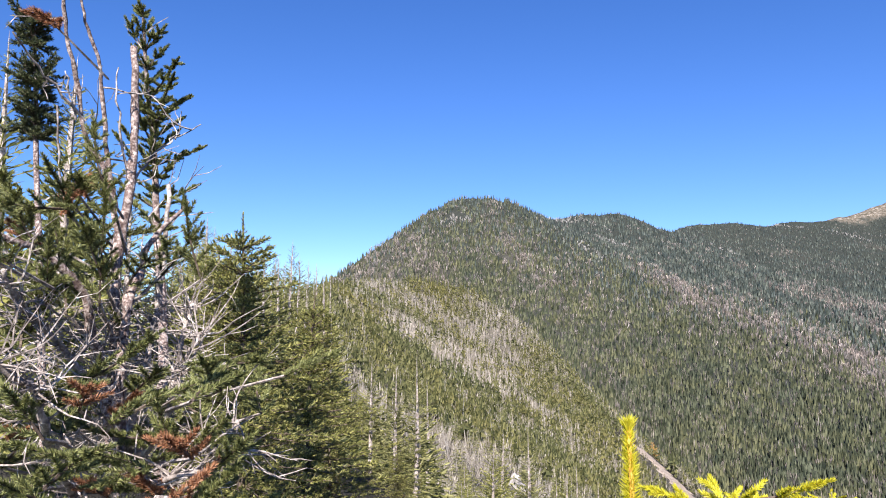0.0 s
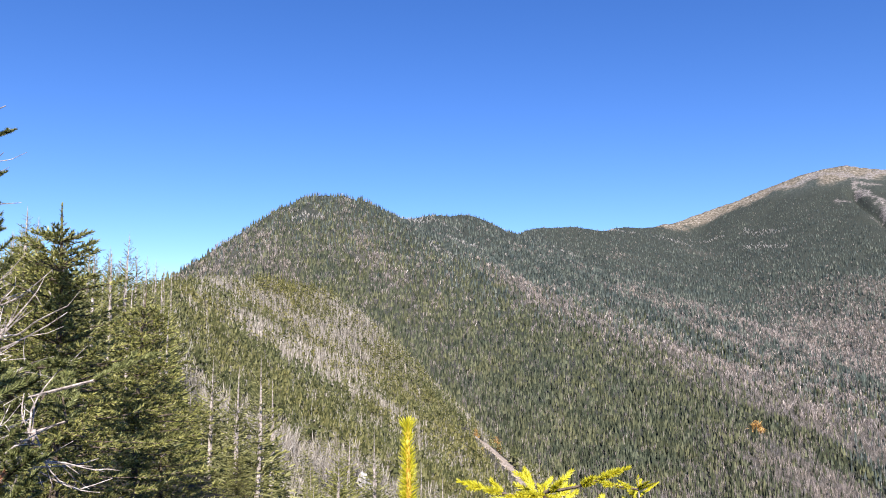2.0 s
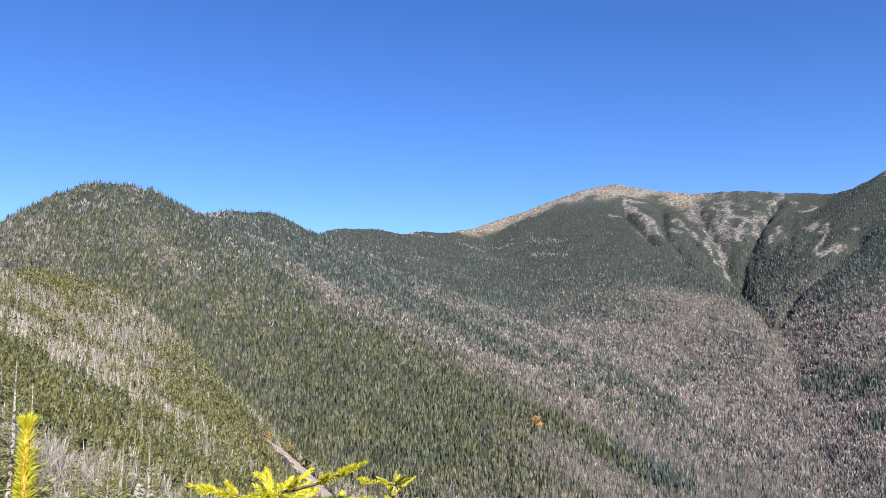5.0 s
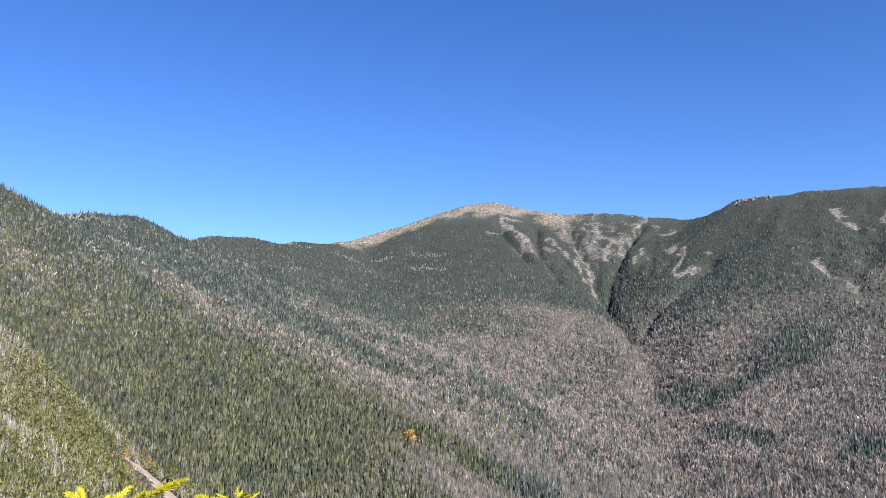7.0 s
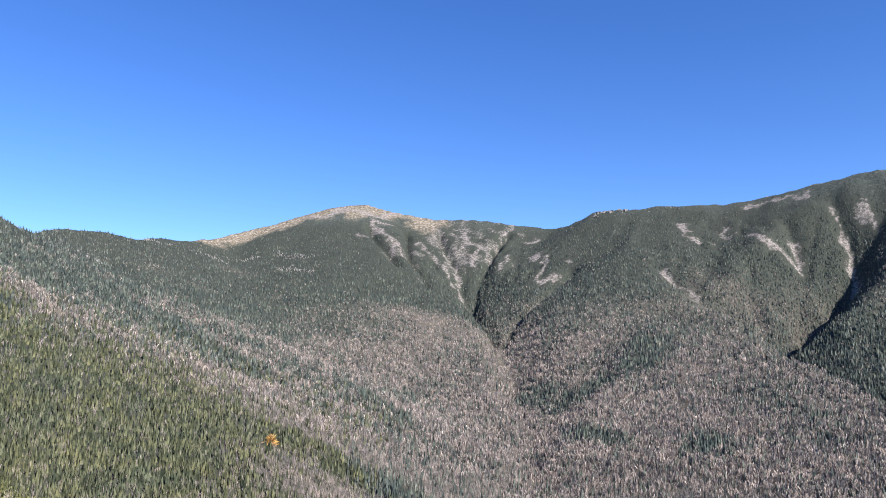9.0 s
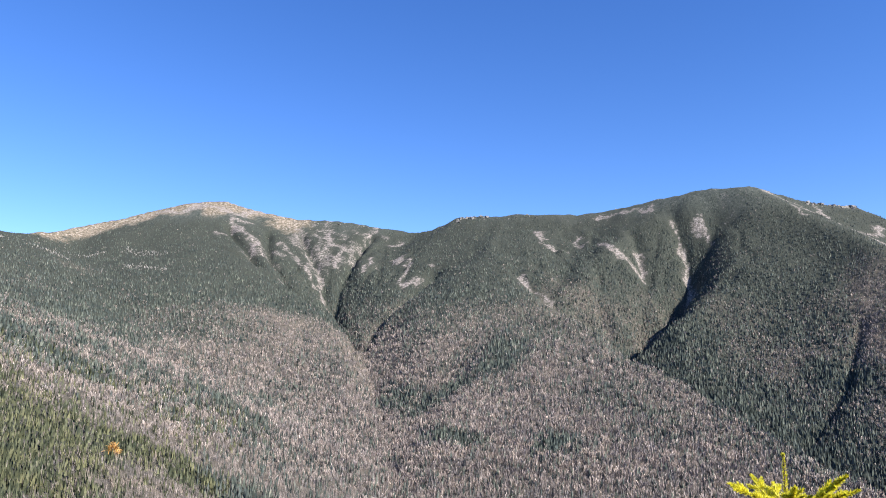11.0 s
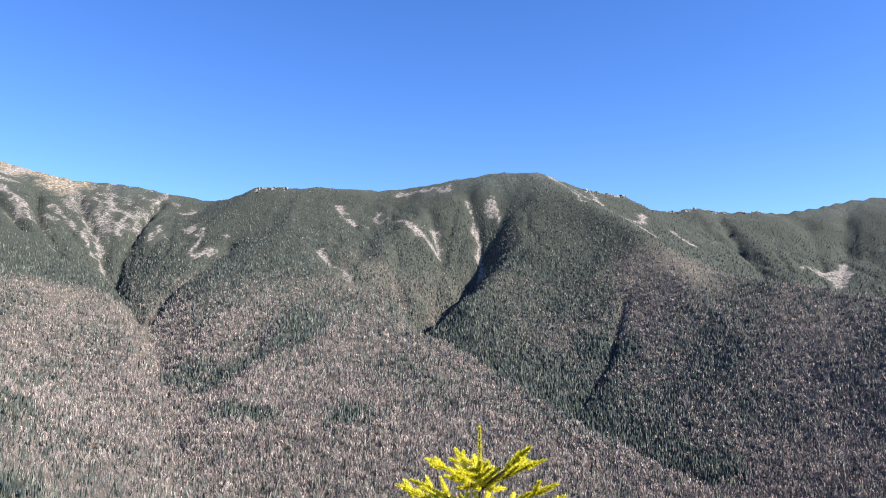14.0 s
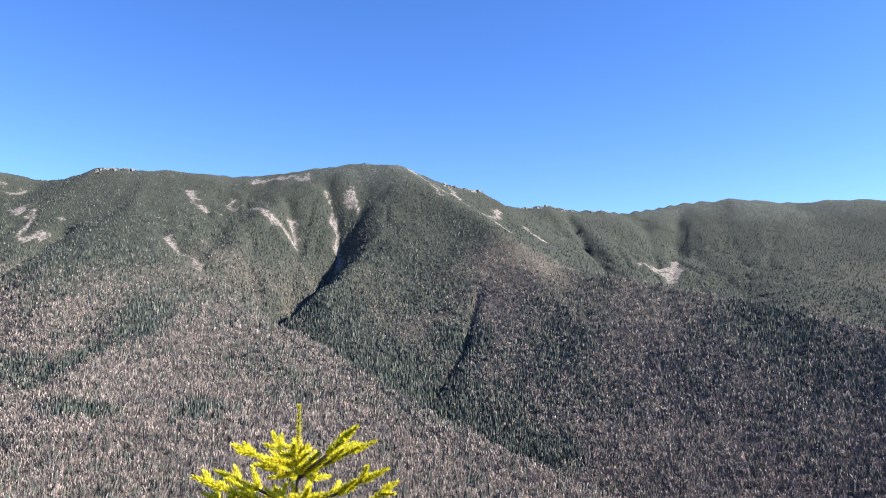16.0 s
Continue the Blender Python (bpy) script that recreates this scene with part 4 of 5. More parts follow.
snag_foot = np.array((-0.72, 1.86, float(ground_z(np.array([-0.72]), np.array([1.86]))[0])))
dead_fir = thing("dead_fir", snag_foot, "dead fir with several bare pinkish grey stems and broken tops", "dead tree")
for pts, r0, r1 in SNAG_STEMS:
    stem = Pile()
    line = bend(np.array(pts) - snag_foot, 5)
    line[1:-1] += dice.normal(0, 0.0016, line[1:-1].shape)
    stem.tube(line, np.linspace(r0, r1, len(line)) * (1 + 0.10 * dice.normal(0, 1, len(line))), 9, 0.06)
    part("stem", stem, BARK, dead_fir, smooth=True)
for pts, r0, r1 in SNAG_LIMBS:
    limb = Pile()
    line = bend(np.array(pts) - snag_foot, 5)
    line[1:-1] += dice.normal(0, 0.003, line[1:-1].shape)
    limb.tube(line, np.linspace(r0, r1, len(line)), 6, 0.06)
    part("limb", limb, GREY_WOOD, dead_fir, smooth=True)
twigs = Pile()
for pts, r0, r1 in SNAG_STEMS + SNAG_LIMBS:
    line = bend(np.array(pts) - snag_foot, 12)
    for q in range(int(20 + 170 * np.linalg.norm(line[-1] - line[0]))):
        i = dice.randint(3, len(line))
        here = line[i] + snag_foot
        if here[2] > 0.12 and dice.rand() < 0.965:
            continue
        go = unit(dice.normal(0, 1, 3) * (1, 1, 0.5) + (0, 0, 0.15))
        size = 0.04 + 0.17 * dice.rand() ** 2.0
        knots = [line[i]]
        for k in range(4):
            go = unit(go + dice.normal(0, 0.28, 3) + (0, 0, 0.10))
            knots.append(knots[-1] + go * size / 4)
        curve = bend(knots, 2)
        twigs.tube(curve, np.linspace(0.0016 + 0.006 * size, 0.0007, len(curve)), 4)
        for _ in range(dice.randint(0, 4)):
            k0 = curve[dice.randint(2, len(curve) - 1)]
            side = unit(go + dice.normal(0, 0.7, 3))
            k1 = k0 + side * size * 0.2
            twigs.tube([k0, k1, k1 + unit(side + dice.normal(0, 0.4, 3)) * size * 0.2], [0.0013, 0.001, 0.0005], 3)
tagged(part("twig_tangle", twigs, GREY_WOOD, dead_fir, "tangle of brittle pale grey twigs"), kind="stuff")

# low living and browned boughs round the dead fir
LOW_BOUGHS = [
    (-0.6, 1.18, -0.24, -0.61, 1.12, -0.21), (-0.71, 1.31, -0.26, -0.61, 1.32, -0.21), (-0.49, 1.32, -0.22, -0.52, 1.25, -0.23), (-0.46, 1.47, -0.21, -0.38, 1.45, -0.15),
    (-0.49, 1.48, -0.19, -0.51, 1.42, -0.1), (-0.53, 1.12, -0.2, -0.47, 1.1, -0.16), (-0.55, 1.08, -0.12, -0.56, 1.03, -0.07), (-0.69, 1.52, -0.13, -0.75, 1.44, -0.09),
    (-0.69, 1.55, 0.16, -0.66, 1.48, 0.33), (-0.69, 1.53, 0.17, -0.69, 1.46, 0.24), (-0.8, 1.91, 0.07, -0.87, 1.82, 0.01), (-0.54, 1.71, 0.21, -0.55, 1.64, 0.34),
    (-0.66, 1.87, 0.21, -0.59, 1.83, 0.28),
]
MORE_BOUGHS = [
    (-0.85, 1.57, 0.23, -0.86, 1.49, 0.32), (-0.91, 1.62, 0.29, -0.92, 1.54, 0.37), (-0.33, 1.25, -0.2, -0.28, 1.22, -0.16), (-0.76, 1.37, -0.09, -0.77, 1.31, -0.03),
    (-0.74, 1.52, -0.06, -0.68, 1.5, -0.09), (-0.67, 1.7, 0.17, -0.59, 1.67, 0.24), (-0.49, 1.55, -0.13, -0.41, 1.52, -0.17), (-0.92, 1.75, 0.10, -0.86, 1.62, 0.16),
    (-0.86, 1.60, 0.05, -0.80, 1.50, 0.10), (-0.80, 1.45, -0.22, -0.72, 1.36, -0.16), (-0.40, 1.40, -0.30, -0.33, 1.38, -0.22), (-0.60, 1.40, -0.32, -0.52, 1.33, -0.28),
]
RUST_BOUGHS = [
    (-0.49, 1.48, -0.3, -0.55, 1.42, -0.24), (-0.36, 1.18, -0.23, -0.32, 1.15, -0.2), (-0.63, 1.48, -0.29, -0.65, 1.43, -0.26), (-0.73, 1.34, -0.17, -0.69, 1.31, -0.15),
    (-0.57, 1.26, -0.1, -0.54, 1.22, -0.07), (-0.36, 1.18, -0.17, -0.37, 1.12, -0.14), (-0.95, 1.74, 0.25, -0.97, 1.66, 0.29), (-0.76, 1.6, 0.36, -0.78, 1.54, 0.28),
    (-0.85, 1.57, 0.73, -0.85, 1.5, 0.73), (-0.66, 1.62, -0.14, -0.60, 1.56, -0.10),
]
EXTRA_BOUGHS = []
for q in range(34):
    a = np.array((-1.02 + 0.72 * dice.rand(), 1.15 + 0.75 * dice.rand(), -0.36 + 0.34 * dice.rand() if q % 3 else 0.05 + 0.3 * dice.rand()))
    if a[2] > 0:
        a[0] = min(a[0], -0.78)
    EXTRA_BOUGHS.append((*a, *(a + unit(dice.normal(0, 1, 3) * (1, 1, 0.3) + (0.2, -0.5, 0.45)) * (0.07 + 0.07 * dice.rand()))))
for q in range(9):
    a = np.array((-1.0 + 0.30 * dice.rand(), 1.42 + 0.35 * dice.rand(), 0.02 + 0.36 * dice.rand()))
    EXTRA_BOUGHS.append((*a, *(a + unit(dice.normal(0, 0.35, 3) + (0, -0.1, 1.0)) * (0.08 + 0.08 * dice.rand()))))
for q in range(34):
    a = np.array((-1.15 + 0.75 * dice.rand(), 1.5 + 0.6 * dice.rand(), -0.62 + 0.5 * dice.rand()))
    EXTRA_BOUGHS.append((*a, *(a + unit(dice.normal(0, 1, 3) * (1, 1, 0.3) + (0.2, -0.6, 0.5)) * (0.09 + 0.08 * dice.rand()))))
for rows, leaf_mat, name, label in ((LOW_BOUGHS + MORE_BOUGHS + EXTRA_BOUGHS, NEEDLE, "living_bough", "green needled fir bough"), (RUST_BOUGHS, NEEDLE_RUST, "browned_bough", "rust brown dead needles on a bough")):
    for x0, y0, z0, x1, y1, z1 in rows:
        a, b = np.array((x0, y0, z0)) - snag_foot, np.array((x1, y1, z1)) - snag_foot
        wood, leaf = Pile(), Pile()
        far_end = a + (b - a) * (1.0 if leaf_mat is NEEDLE else 0.8)
        bough(wood, leaf, a - (b - a) * 0.4, far_end, 0.085, 0.024, 3000 if leaf_mat is NEEDLE else 3400, 0.0135, 0.0024, 0.0035)
        root = Pile()
        inward = unit(np.array((-0.03, -0.05, a[2] - 0.12)) - a)
        root.tube([a - (b - a) * 0.4, a - (b - a) * 0.4 + inward * 0.16], [0.003, 0.004], 4)
        held = tagged(part(name, leaf, leaf_mat, dead_fir, label), kind="stuff")
        part("twig", wood, DARK_BARK, held)
        part("twig", root, GREY_WOOD, held)

# the live fir behind it, green at its top alone
fir_foot = np.array((-0.86, 2.42, float(ground_z(np.array([-0.86]), np.array([2.42]))[0])))
live_fir = thing("balsam_fir", fir_foot, "thin fir with pale bark and green needles on its top", "tree")
fir_line = bend(np.array([(-0.86, 2.42, -0.95), (-0.88, 2.45, -0.28), (-0.92, 2.51, 0.1), (-0.96, 2.51, 0.42), (-0.98, 2.5, 0.68), (-0.99, 2.43, 0.9), (-0.98, 2.33, 1.14)]) - fir_foot, 5)
stem = Pile()
stem.tube(fir_line, np.linspace(0.022, 0.004, len(fir_line)), 9, 0.04)
part("trunk", stem, BARK, live_fir, smooth=True)
wood, leaf, dry = Pile(), Pile(), Pile()
for q in range(58):
    s = 0.42 + 0.57 * (q / 58)
    p = fir_line[int(s * (len(fir_line) - 1))]
    z = (p + fir_foot)[2]
    a = q * 2.4 + dice.normal(0, 0.3)
    size = (0.06 + 0.24 * (1 - s) ** 0.7) * (0.5 + 0.6 * dice.rand())
    go = unit((math.cos(a), math.sin(a), 0.55 + 0.5 * s + dice.normal(0, 0.15)))
    if z > 0.38 and dice.rand() < 0.85:
        bough(wood, leaf, p, p + go * size, 0.06, 0.034, 3600, 0.013, 0.0036, 0.0035)
    else:
        k = p + go * size * 0.6
        dry.tube([p, k, k + unit(go + dice.normal(0, 0.5, 3)) * size * 0.5], [0.004, 0.0025, 0.001], 4)
for tip in ((-0.745, 2.17, 0.77), (-0.77, 2.12, 0.87), (-0.78, 2.12, 0.82)):
    p = fir_line[int((0.74 if tip[2] < 0.85 else 0.8) * (len(fir_line) - 1))]
    bough(wood, leaf, p, np.array(tip) - fir_foot, 0.075, 0.06, 3600, 0.012, 0.0036, 0.0045)
leaf.needles([fir_line[-6]], [fir_line[-1]], 3600, 0.013, 0.003, 0.7)
tagged(part("branch_wood", wood, DARK_BARK, live_fir), kind="stuff")
tagged(part("dry_wood", dry, GREY_WOOD, live_fir, "bare dry side branches"), kind="stuff")
part("crown", leaf, NEEDLE, live_fir)

# the taller fir with dense dark tufts at the edge of the view
tall_foot = np.array((-1.78, 3.45, float(ground_z(np.array([-1.78]), np.array([3.45]))[0])))
tall_fir = thing("balsam_fir", tall_foot, "tall thin fir with dense dark tufts of needles", "tree")
tall_line = bend(np.array([(-1.78, 3.45, -0.7), (-1.84, 3.38, 0.29), (-1.9, 3.38, 0.83), (-1.88, 3.28, 1.21), (-1.85, 3.17, 1.51)]) - tall_foot, 6)
stem = Pile()
stem.tube(tall_line, np.linspace(0.02, 0.006, len(tall_line)), 9, 0.04)
part("trunk", stem, BARK, tall_fir, smooth=True)
wood, leaf = Pile(), Pile()
for q in range(150):
    s = 0.5 + 0.49 * (q / 150)
    p = tall_line[int(s * (len(tall_line) - 1))]
    z = (p + tall_foot)[2]
    if z < 0.93 or 1.27 < z < 1.34:
        continue
    a = q * 2.4 + dice.normal(0, 0.3)
    size = (0.125 if z < 1.3 else 0.10) * (0.5 + 0.7 * dice.rand())
    go = unit((math.cos(a), math.sin(a), 0.35 + dice.normal(0, 0.4)))
    bough(wood, leaf, p, p + go * size, 0.08, 0.028, 800, 0.019, 0.0046, 0.004)
tagged(part("branch_wood", wood, DARK_BARK, tall_fir), kind="stuff")
part("crown", leaf, NEEDLE_DARK, tall_fir)


def on_land(x, y, sink=0.03):
    return np.array((x, y, float(ground_z(np.array([x]), np.array([y]))[0]) - sink))


# the full young spruce beside the dead fir, and the lower spruces round it
spruce = young_conifer("young_spruce", on_land(-0.90, 3.60), (-0.961, 3.592, 0.66), 0.60, 0.068, "dense young green spruce with a bare curved leader", "tree", NEEDLE_WARM, DARK_BARK,
                       8, 0.04, 0.16, 0.5, (210, 0.025, 0.0095), 0.05, 0.5, 0.13, 0.008, 1.0, "young spruces below the dead fir")
for x, y, top, turn in ((-0.85, 4.9, 0.22, 2.3), (-1.5, 5.0, 0.55, 5.1), (-0.9, 6.4, -0.25, 0.4), (-0.45, 8.8, -1.3, 5.6)):
    foot = on_land(x, y)
    size = (top - foot[2]) / (0.66 + 1.03)
    copy_thing(spruce, Matrix.Translation(foot) @ Matrix.Rotation(turn, 4, 'Z') @ Matrix.Diagonal((max(size, 0.6), max(size, 0.6), size, 1)))
# sapling tops in front of the camera
young_conifer("spruce_sapling", on_land(0.215, 0.545), (0.195, 0.567, -0.058), 0.16, 0.22, "young spruce with a thick fuzzy yellow-green leader", "sapling", NEEDLE_LIME, ORANGE_STEM,
              3, 0.05, 0.16, 0.7, (9000, 0.009, 0.0013), 0.1, 3.2, 0.05, 0.0022, tuft=(17000, 0.0112, 0.0013))
young_conifer("spruce_sapling", on_land(0.62, 1.46), (0.62, 1.45, -0.285), 0.22, 0.045, "young spruce with a flat yellow-green top", "sapling", NEEDLE_LIME, DARK_BARK,
              7, 0.14, 0.01, 0.75, (3800, 0.0125, 0.0032), 0.8, 0.16, 0.085, 0.003)
young_conifer("spruce_sapling", on_land(1.20, 2.23), (1.21, 2.22, -0.42), 0.19, 0.07, "thin young spruce with yellowing needles and pale twigs", "sapling", NEEDLE_LIME, GREY_WOOD,
              6, 0.09, 0.03, 0.6, (2600, 0.014, 0.0034), 0.6, 0.4, 0.08, 0.003)
near_foot = on_land(1.44, -0.15)
near_top = near_foot + (np.array((1.463, -0.145, -0.113)) - near_foot) / 0.52
lime_spruce = young_conifer("spruce_sapling", near_foot, near_top, 0.34, 0.07, "young spruce with bright lime-yellow upright shoots", "sapling", NEEDLE_LIME, DARK_BARK,
              8, 0.10, 0.125, 0.65, (4200, 0.0125, 0.0036), 0.76, 0.5, 0.10, 0.003, 0.5, tuft=(5200, 0.009, 0.0026))
lime_spruce.matrix_world = lime_spruce.matrix_world @ Matrix.Scale(0.52, 4)


# ---------------------------------------------------------------- the slope below: firs, snags, boulders
def slope_fir(name, tall, wide, branches, seed, leaf_mat, at, detail=3):
    """A ragged fir of the near slope: trunk and a crown of drooping sprays."""
    rng = np.random.RandomState(seed)
    tree = thing(name, at, "ragged short fir with yellowish green needles", "tree", "firs on the near slope")
    trunk, leaf = Pile(), Pile()
    trunk.tube([(0, 0, -0.1), (rng.normal(0, 0.04), rng.normal(0, 0.04), tall * 0.5), (0, 0, tall)], [0.022 * tall, 0.014 * tall, 0.004], 5)
    vs = []
    for q in range(branches):
        s = (q + rng.rand()) / branches
        if s > 0.1 and rng.rand() < 0.12:
            continue
        a = q * 2.4 + rng.normal(0, 0.4)
        size = wide * (1 - s) ** 0.75 * (0.55 + 0.6 * rng.rand()) + 0.05 * wide
        z = tall * (0.06 + 0.92 * s)
        go = np.array((math.cos(a), math.sin(a), 0.2 + 0.5 * s + rng.normal(0, 0.22)))
        side = np.array((-math.sin(a), math.cos(a), rng.normal(0, 0.35)))
        root = np.array((0, 0, z))
        for k in range(detail):
            u = (k + 0.35) / detail
            p = root + go * size * u
            for sign in (-1, 1):
                tip = p + (go * 0.5 + sign * side * 0.55 + rng.normal(0, 0.12, 3)) * size * (0.62 - 0.3 * u)
                w = np.cross(tip - p, rng.normal(0, 1, 3))
                w = w / (np.linalg.norm(w) + 1e-9) * size * 0.045
                vs += [p - w * 0.5, (p + tip) / 2 + w, tip, p - w * 0.5, tip, (p + tip) / 2 - w]
        w = np.cross(go, rng.normal(0, 1, 3))
        w = w / np.linalg.norm(w) * size * 0.04
        vs += [root, root + go * size * 0.6 + w, root + go * size, root, root + go * size, root + go * size * 0.6 - w]
    v = np.array(vs)
    leaf.add(v, np.arange(len(v)).reshape(-1, 3))
    part("trunk", trunk, GREY_WOOD, tree)
    part("crown", leaf, leaf_mat, tree)
    return tree


def spot(az, r, sink=0.05):
    x, y = r * math.sin(radians(az)), r * math.cos(radians(az))
    return on_land(x, y, sink)


near_models = [slope_fir("slope_fir", 2.6 + 0.3 * k, 0.72 + 0.05 * (k % 3), 150, 40 + k, (NEEDLE_WARM, FIR_NEAR)[k % 2], spot(-21 + 2.6 * k, 13 + 2.6 * k), 3) for k in range(5)]
SKYLINE = [(-19.1, 7.8, 30), (-18.3, 8.2, 33), (-17.6, 8.8, 32), (-16.2, 7.2, 34), (-14.3, 7.7, 36), (-13.0, 7.0, 40), (-11.75, 8.0, 42), (-11.2, 6.8, 46), (-10.5, 6.4, 50),
           (-9.9, 6.2, 55), (-9.3, 5.6, 62), (-8.8, 5.5, 70)]
for q in range(34):
    az = -20.5 + 11.6 * (q + dice.rand()) / 34
    SKYLINE.append((az, float(np.interp(az, (-19, -14, -11, -8.8), (7.9, 7.0, 6.3, 5.2))) - 0.2 - 1.3 * dice.rand(), 30 + 34 * dice.rand()))
for az, el, r in SKYLINE:
    p = spot(az, r)
    size = (r * math.tan(radians(el)) - p[2]) / 3.0
    copy_thing(near_models[1 + int(r) % 4], Matrix.Translation(p) @ Matrix.Rotation(r, 4, 'Z') @ Matrix.Diagonal((size * 0.75, size * 0.75, size * 3.0 / (2.6 + 0.3 * (1 + int(r) % 4)), 1)))
for q in range(200):
    r = 9.5 * (62 / 9.5) ** dice.rand()
    az = -36 + 62 * dice.rand()
    if (r < 12 and az > -6) or (az > -9 and dice.rand() < 0.25):
        continue
    p = spot(az, r)
    lid = (0.26 if az < -23 else 0.115 if az < -17 else 0.09 - 0.011 * max(0, az + 14)) * r
    tall = min((1.7 + 1.6 * dice.rand()) * (1.5 if az < -23 else 1.0), lid - p[2])
    if tall < 0.7:
        continue
    copy_thing(near_models[q % 5], Matrix.Translation(p) @ Matrix.Rotation(dice.rand() * 6.28, 4, 'Z') @ Matrix.Scale(tall / 3.0, 4))


STONES = [(5.7, 80, 0.85, 0.7, 1.7), (6.2, 81, 0.5, 0.5, 0.9), (8.1, 114, 1.2, 0.8, 1.0), (7.5, 121, 1.1, 0.8, 0.9), (9.6, 112, 0.6, 0.5, 0.6), (-3.6, 196, 2.6, 1.8, 1.7), (1.4, 204, 2.2, 1.5, 1.2), (4.5, 372, 2.6, 1.8, 1.6)]


def clear_of(x, y):
    """True away from the boulders and the gap below each of them."""
    ok = np.ones(len(x), bool)
    for az, r, sx, _, _ in STONES:
        ok &= distance_to(x, y, [far_point(az, 0, q)[:2] for q in (r + 1, 0.84 * r)]) > 0.8 + sx
    return ok


def fir_crowd(count, r0, r1, branches, detail, mat, name, label):
    """Many firs as one stand, each built like the single ones."""
    models = []
    for k in range(6):
        rng = np.random.RandomState(90 + k)
        vs = []
        for q in range(branches):
            s = (q + rng.rand()) / branches
            a = q * 2.4 + rng.normal(0, 0.4)
            size = 0.27 * (1 - s) ** 0.75 * (0.5 + 0.7 * rng.rand()) + 0.015
            go = np.array((math.cos(a), math.sin(a), 0.25 * s - 0.12 + rng.normal(0, 0.15)))
            side = np.array((-math.sin(a), math.cos(a), rng.normal(0, 0.2)))
            root = np.array((0, 0, 0.05 + 0.93 * s))
            for sign in (-1, 0, 1)[:detail]:
                p = root + go * size * 0.15
                tip = p + (go * (0.6 if sign else 1.0) + sign * side * 0.5) * size
                w = np.cross(tip - p, rng.normal(0, 1, 3))
                w = w / (np.linalg.norm(w) + 1e-9) * size * 0.16
                vs += [p - w * 0.4, (p + tip) / 2 + w, tip]
        models.append(np.array(vs))
    x, y, z = scatter(count, r0, r1, -44, 30, 0.7)
    keep = clear_of(x, y) & (dice.rand(len(x)) < np.clip(0.5 + 1.1 * fbm(x, y, 18, 3, 18, 0.6), 0.05, 1))
    x, y, z = x[keep], y[keep], z[keep]
    pile = Pile()
    tall = (1.6 + 1.9 * dice.rand(len(x))) * np.clip(0.7 + np.hypot(x, y) / 200, 0.7, 1.25)
    for i in range(len(x)):
        m = models[i % 6]
        a = dice.rand() * 6.28
        c, s = math.cos(a) * tall[i], math.sin(a) * tall[i]
        v = np.stack([m[:, 0] * c - m[:, 1] * s + x[i], m[:, 0] * s + m[:, 1] * c + y[i], m[:, 2] * tall[i] + z[i] - 0.08], -1)
        pile.add(v, np.arange(len(v)).reshape(-1, 3))
    return tagged(new(name, pile.mesh(name, mat)), label, "forest", kind="stuff")


fir_crowd(2500, 21, 140, 52, 3, FIR_NEAR, "slope_fir_stand", "dense stand of short yellowish green firs on the near slope")
bx, by, bz = scatter(9000, 30, 190, -24, 30, 0.5)
open_spot = clear_of(bx, by)
bx, by, bz = bx[open_spot], by[open_spot], bz[open_spot]
plant("slope_brush", bx, by, bz, lambda *a: bare_crowns(*a, fans=15, fine=0.02), SHRUB_MID, 1.3 + 0.006 * np.hypot(bx, by), 0.42 + 0.002 * np.hypot(bx, by), "thin leafless grey brush between the firs")


def snag(tall, seed, at):
    """A bleached dead trunk, crooked, with stubs and forked dry limbs."""
    rng = np.random.RandomState(seed)
    body = Pile()
    lean = rng.normal(0, 0.10, 2)
    knots = [(lean[0] * tall * u + rng.normal(0, 0.06), lean[1] * tall * u + rng.normal(0, 0.06), tall * u) for u in (0.2, 0.38, 0.55, 0.72, 0.87, 1.0)]
    line = bend([(0, 0, -0.1)] + knots, 3)
    body.tube(line, np.linspace(0.030, 0.007, len(line)), 5, 0.08)
    for k in range(24):
        i = rng.randint(4, len(line))
        a = rng.rand() * 6.28
        go = unit((math.cos(a), math.sin(a), rng.normal(0.35, 0.4)))
        size = 0.08 + 0.5 * rng.rand() ** 2.2 * (1.2 - 0.6 * i / len(line))
        mid = line[i] + go * size * 0.6
        tip = mid + unit(go + rng.normal(0, 0.45, 3) + (0, 0, 0.3)) * size * 0.5
        body.tube([line[i], mid, tip], [0.009, 0.006, 0.003], 3)
        if size > 0.2:
            body.tube([mid, mid + unit(go + rng.normal(0, 0.7, 3)) * size * 0.4], [0.005, 0.002], 3)
    ob = new("dead_snag", body.mesh("dead_snag", DEAD_FAR))
    ob.matrix_world = Matrix.Translation(at)
    return tagged(ob, "bleached bare dead trunk standing among firs", "dead tree", "dead snags on the near slope")


